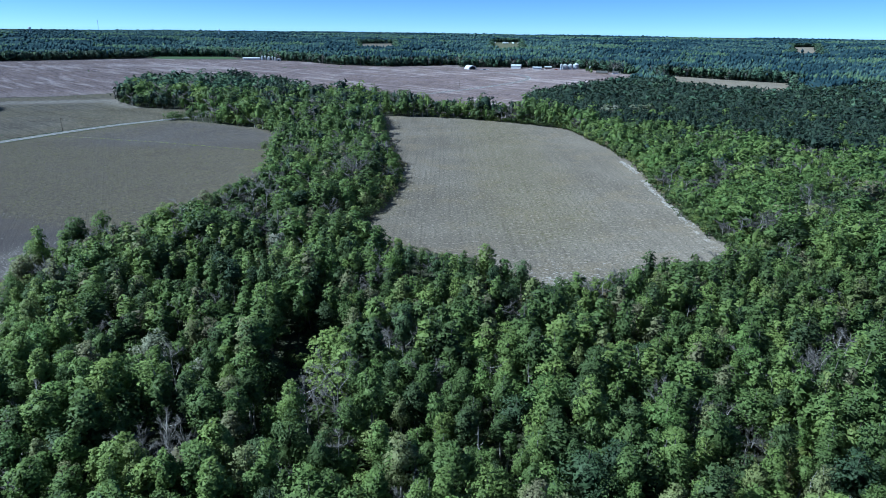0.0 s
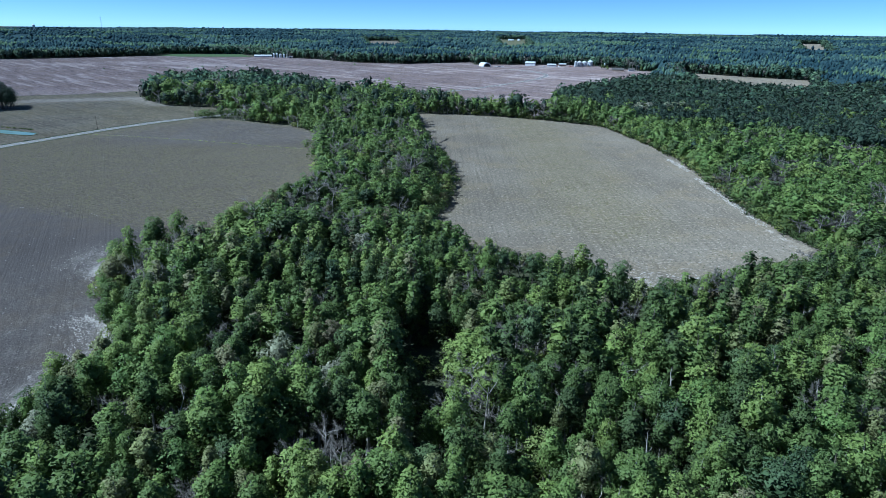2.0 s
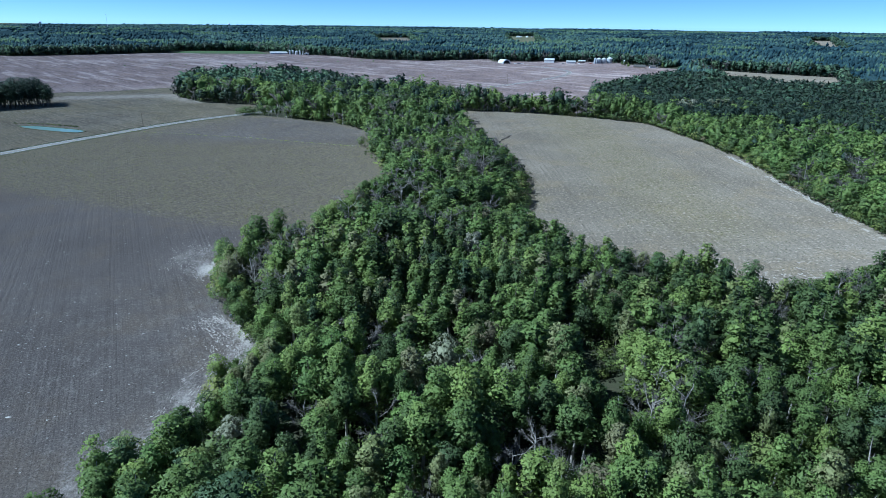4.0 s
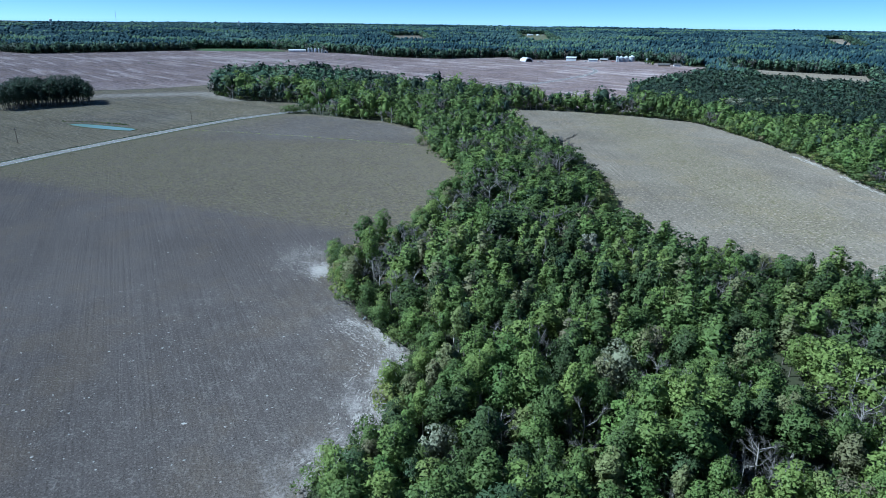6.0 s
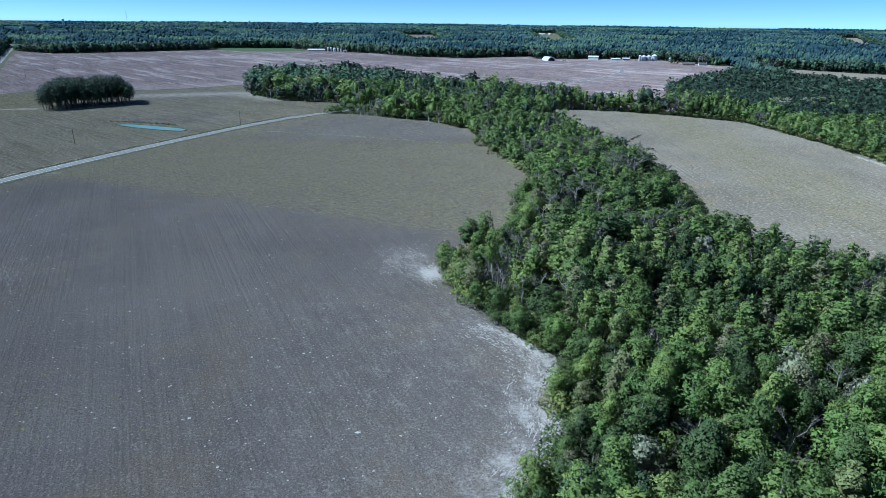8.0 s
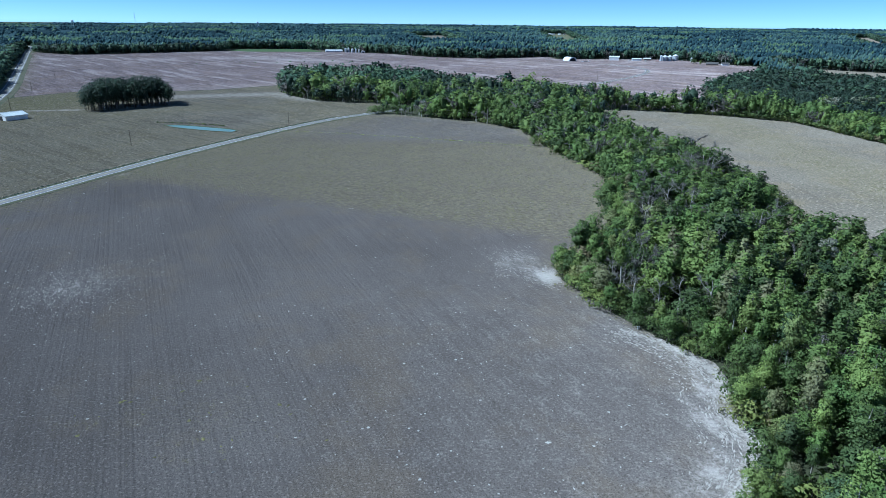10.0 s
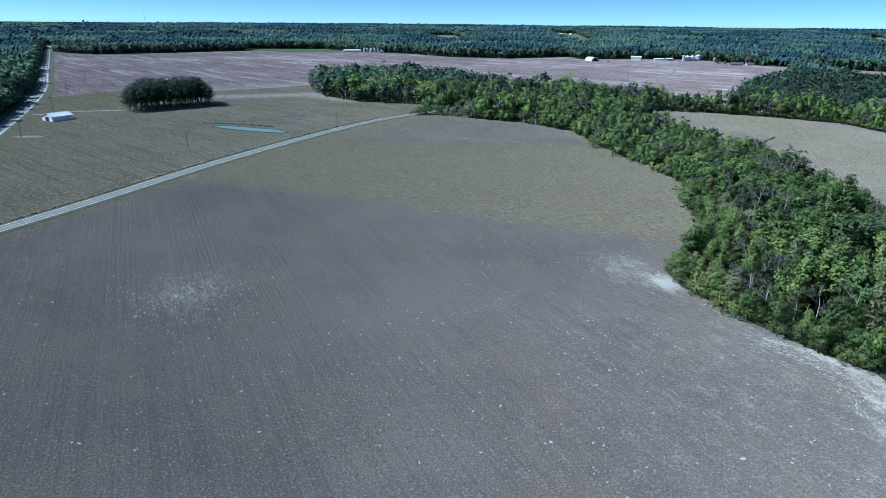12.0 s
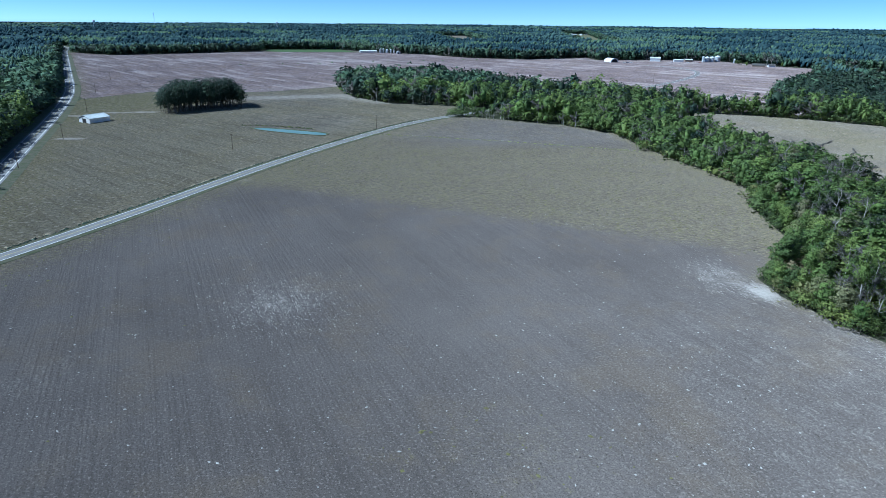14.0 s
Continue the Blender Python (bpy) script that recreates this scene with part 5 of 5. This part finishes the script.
def specks(name, label, at, size, material, flat=0.45, way=None, drawn=1.0):
    """Clods, stones, sand and stubble tufts as one mesh of small uneven lumps; way: the angle along which each is drawn out."""
    v, f = BALLS[0]
    n = len(at)
    s = size * RNG.uniform(0.5, 1.5, (n, 1, 1)) * np.stack([RNG.uniform(0.7, 1.6, n) * drawn, RNG.uniform(0.5, 1.1, n), np.full(n, flat)], 1)[:, None, :]
    w = RNG.uniform(0, 6.28, n) if way is None else way + RNG.normal(size=n) * 0.18
    vv = v[None] * s * (1 + 0.25 * RNG.normal(size=(n, len(v), 1)))
    c, q = np.cos(w)[:, None], np.sin(w)[:, None]
    out = np.stack([vv[..., 0] * c - vv[..., 1] * q + at[:, 0:1], vv[..., 0] * q + vv[..., 1] * c + at[:, 1:2], vv[..., 2] + rise(at[:, 1])[:, None] + 0.04], 2)
    me = mesh_from(name, out.reshape(-1, 3), (f[None] + (np.arange(n) * len(v))[:, None, None]).reshape(-1, 3), [material])
    return tagged(new(name, me), label, "field litter", kind="stuff")


def strewn(n, poly, weight=None):
    px_, py_ = zip(*poly)
    x, y = RNG.uniform(min(px_), max(px_), n), RNG.uniform(min(py_), max(py_), n)
    ok = inside(poly, x, y)
    if weight is not None:
        ok &= RNG.uniform(size=n) < weight(x, y)
    return np.stack([x[ok], y[ok]], 1)


SAND = plain("washed_sand", (0.43, 0.395, 0.35), 0.95, 0, 0.8, 0.35)


def tracks(line, offsets, step, gap):
    """Places along a line, on a few parallel tracks, with breaks in them, and the way in which the line runs there."""
    pts = np.array(dense(rounded(line), step))
    d = np.gradient(pts, axis=0)
    a = np.arctan2(d[:, 1], d[:, 0])
    at, ways_ = [], []
    for off, spread_, share in offsets:
        o = off + RNG.normal(size=len(pts)) * spread_
        q = pts + np.stack([-np.sin(a) * o, np.cos(a) * o], 1) + RNG.normal(size=pts.shape) * 0.25
        ok = RNG.uniform(size=len(pts)) < share * np.where(patches(q[:, 0], q[:, 1], gap, 1.0 + off) > 0.45, 1.0, 0.25)
        at.append(q[ok])
        ways_.append(a[ok])
    return np.concatenate(at), np.concatenate(ways_)


at, way = tracks([q for q in SAND_BAND if q[1] < 162], ((-0.4, 0.5, 1.0), (0.8, 0.4, 0.9), (-2.4, 0.5, 0.55), (-4.2, 0.9, 0.4), (-7.5, 1.6, 0.25)), 0.08, 5)
specks("sand_streaks", "pale washed sand in streaks along the field's edge", at, 0.13, SAND, 0.12, way, 2.8)
at, way = tracks(EAST_BAND, ((-0.5, 0.5, 0.9), (1.0, 0.5, 0.8), (-2.2, 0.8, 0.3)), 0.2, 9)
keep_ = (patches(at[:, 0], at[:, 1], 17, 0.3) > 0.42)
specks("sand_streaks", "pale washed sand in streaks along the stubble field's edge", at[keep_], 0.26, SAND, 0.1, way[keep_], 2.6)
at = np.concatenate([RNG.normal(size=(500, 2)) * (1.3, 3.2) + (-142.5, 186), RNG.normal(size=(300, 2)) * (5, 9) + (-152, 198)])
specks("sand_patch", "pale sand washed out at the corner of the wood", at, 0.14, SAND, 0.12, np.full(len(at), 2.0), 2.2)
at = RNG.normal(size=(800, 2)) * (10, 10) + (-277, 174)
specks("sand_patch", "dry pale crust in the middle of the tilled field", at, 0.11, SAND, 0.12, np.full(len(at), math.radians(117)), 3.0)
at = np.concatenate([RNG.normal(size=(500, 2)) * (14, 7) + (35, 182), RNG.normal(size=(260, 2)) * (3, 4) + (25, 173)])
at = at[inside(EAST_FIELD, at[:, 0], at[:, 1])]
specks("sand_patch", "pale sandy ground at the foot of the stubble field", at, 0.2, SAND, 0.1, np.full(len(at), 0.4), 2.4)
LOWER = [p for p in NEAR_FIELD if p[1] > 40]
specks("pale_clods", "small pale clods and bits of crop litter strewn over the tilled field", strewn(6500, LOWER, lambda x, y: np.clip(1.1 - (y - 90) / 260, 0.15, 1) * (0.25 + 0.75 * patches(x, y, 30, 2.2))), 0.19, CLOD)
specks("dark_clods", "dark clods of damp earth in the tilled field", strewn(5200, LOWER, lambda x, y: np.clip(1.1 - (y - 90) / 220, 0.1, 1)), 0.13, plain("damp_clod", (0.055, 0.045, 0.038), 0.95))
specks("field_weeds", "small yellow-green weed tufts in the stubble", strewn(42000, LOWER, lambda x, y: np.clip(near_green(x, y), 0, 1) * (0.3 + 0.7 * patches(x, y, 11, 3.3))), 0.30, plain("weed_tuft", (0.195, 0.180, 0.075), 0.9, 0, 1.5, 0.5), 0.4)
specks("dark_weeds", "small dark weed tufts in the olive part of the field", strewn(16000, LOWER, lambda x, y: np.clip(near_green(x, y) - 0.35, 0, 1) * 0.6), 0.30, plain("dark_tuft", (0.062, 0.066, 0.032), 0.9, 0, 1.5, 0.4), 0.5)
specks("east_litter", "low dull green tufts and stubble over the wide field", strewn(7000, EAST_FIELD, lambda x, y: np.clip(1.2 - (y - 170) / 260, 0.2, 1)), 0.24, plain("stubble_tuft", (0.090, 0.092, 0.045), 0.95), 0.35)
line = np.array(dense([(-292, 437), (-256, 431), (-223, 423), (-198, 417), (-164, 405), (-123, 391)], 0.9))
line = line + RNG.normal(size=line.shape) * (0.5, 0.35)
specks("rubble_row", "broken row of pale rubble along an old ditch", line[RNG.uniform(size=len(line)) < 0.30 + 0.45 * (patches(line[:, 0], line[:, 1], 9, 1.0) > 0.55)], 0.26, CLOD)
specks("ditch_weeds", "dark weeds along an old field ditch", line + RNG.normal(size=line.shape) * 0.5 + (0, -1.2), 0.55, LEAF["shrub", "object"], 0.5)
ditch = np.array([(x - 7.0, y + 2.6) for x, y in dense([q for q in LANE if 150 < q[1] < 470], 0.8)])
specks("ditch_straw", "pale dry grass along the ditch beside the lane", ditch[RNG.uniform(size=len(ditch)) < 0.15 + 0.5 * (patches(ditch[:, 0], ditch[:, 1], 8, 2.0) > 0.55)] + RNG.normal(size=2) * 0.2, 0.42, STRAW, 0.5)
ditch2 = np.array([(x - 5.6, y + 2.0) for x, y in dense([q for q in LANE if 150 < q[1] < 500], 0.8)])
specks("ditch_weeds", "dark weeds in the ditch beside the lane", ditch2 + RNG.normal(size=ditch2.shape) * 0.3, 0.55, LEAF["darkpine", "object"], 0.6)
specks("far_field_brush", "dark brush clumps along a ditch in the far field", np.array([(-575 + 22 * i + RNG.normal() * 6, 1010 + 11 * i + RNG.normal() * 8) for i in range(18)]), 2.4, LEAF["pine", "object"], 0.5)
box_thing = thing("white_feed_box", "small white box standing at the wood's edge", "box", pose(-125.5, 154.5, 0.03, 0, 0, 25))
part("body", box(-0.34, 0.34, -0.27, 0.27, 0, 0.5, bevel=0.05), WHITE_METAL, box_thing)
part("lid", box(-0.37, 0.37, -0.3, 0.3, 0.503, 0.58, bevel=0.02), WHITE_METAL, box_thing)


# ---- landmarks on the horizon ----
def water_tower(x, y, base, h, r):
    w = thing("water_tower", "white water tower far off over the woods", "water tower", pose(x, y, base))
    part("tank", tube(r, r, h - r * 0.9, h, 20), WHITE_METAL, w)
    part("roof", tube(r, 0.6, h, h + r * 0.5, 20), WHITE_METAL, w)
    part("bowl", tube(1.4, r, h - r * 1.6, h - r * 0.9, 20), WHITE_METAL, w)
    for i in range(4):
        a = i * math.pi / 2
        part("leg", tube(0.5, 0.5, 0, h - r, 8, m=Matrix.Translation((math.cos(a) * r * 0.8, math.sin(a) * r * 0.8, 0))), GREY_METAL, w)
    return w


water_tower(-1960, 3060, float(rise(3060)), 40, 6)
mast = thing("radio_mast", "thin grey radio mast on the horizon", "mast", pose(-1950, 3650, float(rise(3650))))
part("shaft", tube(0.8, 0.5, 0, 76, 6), GREY_METAL, mast)
for z_ in (50, 66, 74):
    part("antenna_ring", tube(2.0, 2.0, z_, z_ + 2.0, 8), GREY_METAL, mast)
water_tower(-1180, 3380, float(rise(3380)), 37, 5)
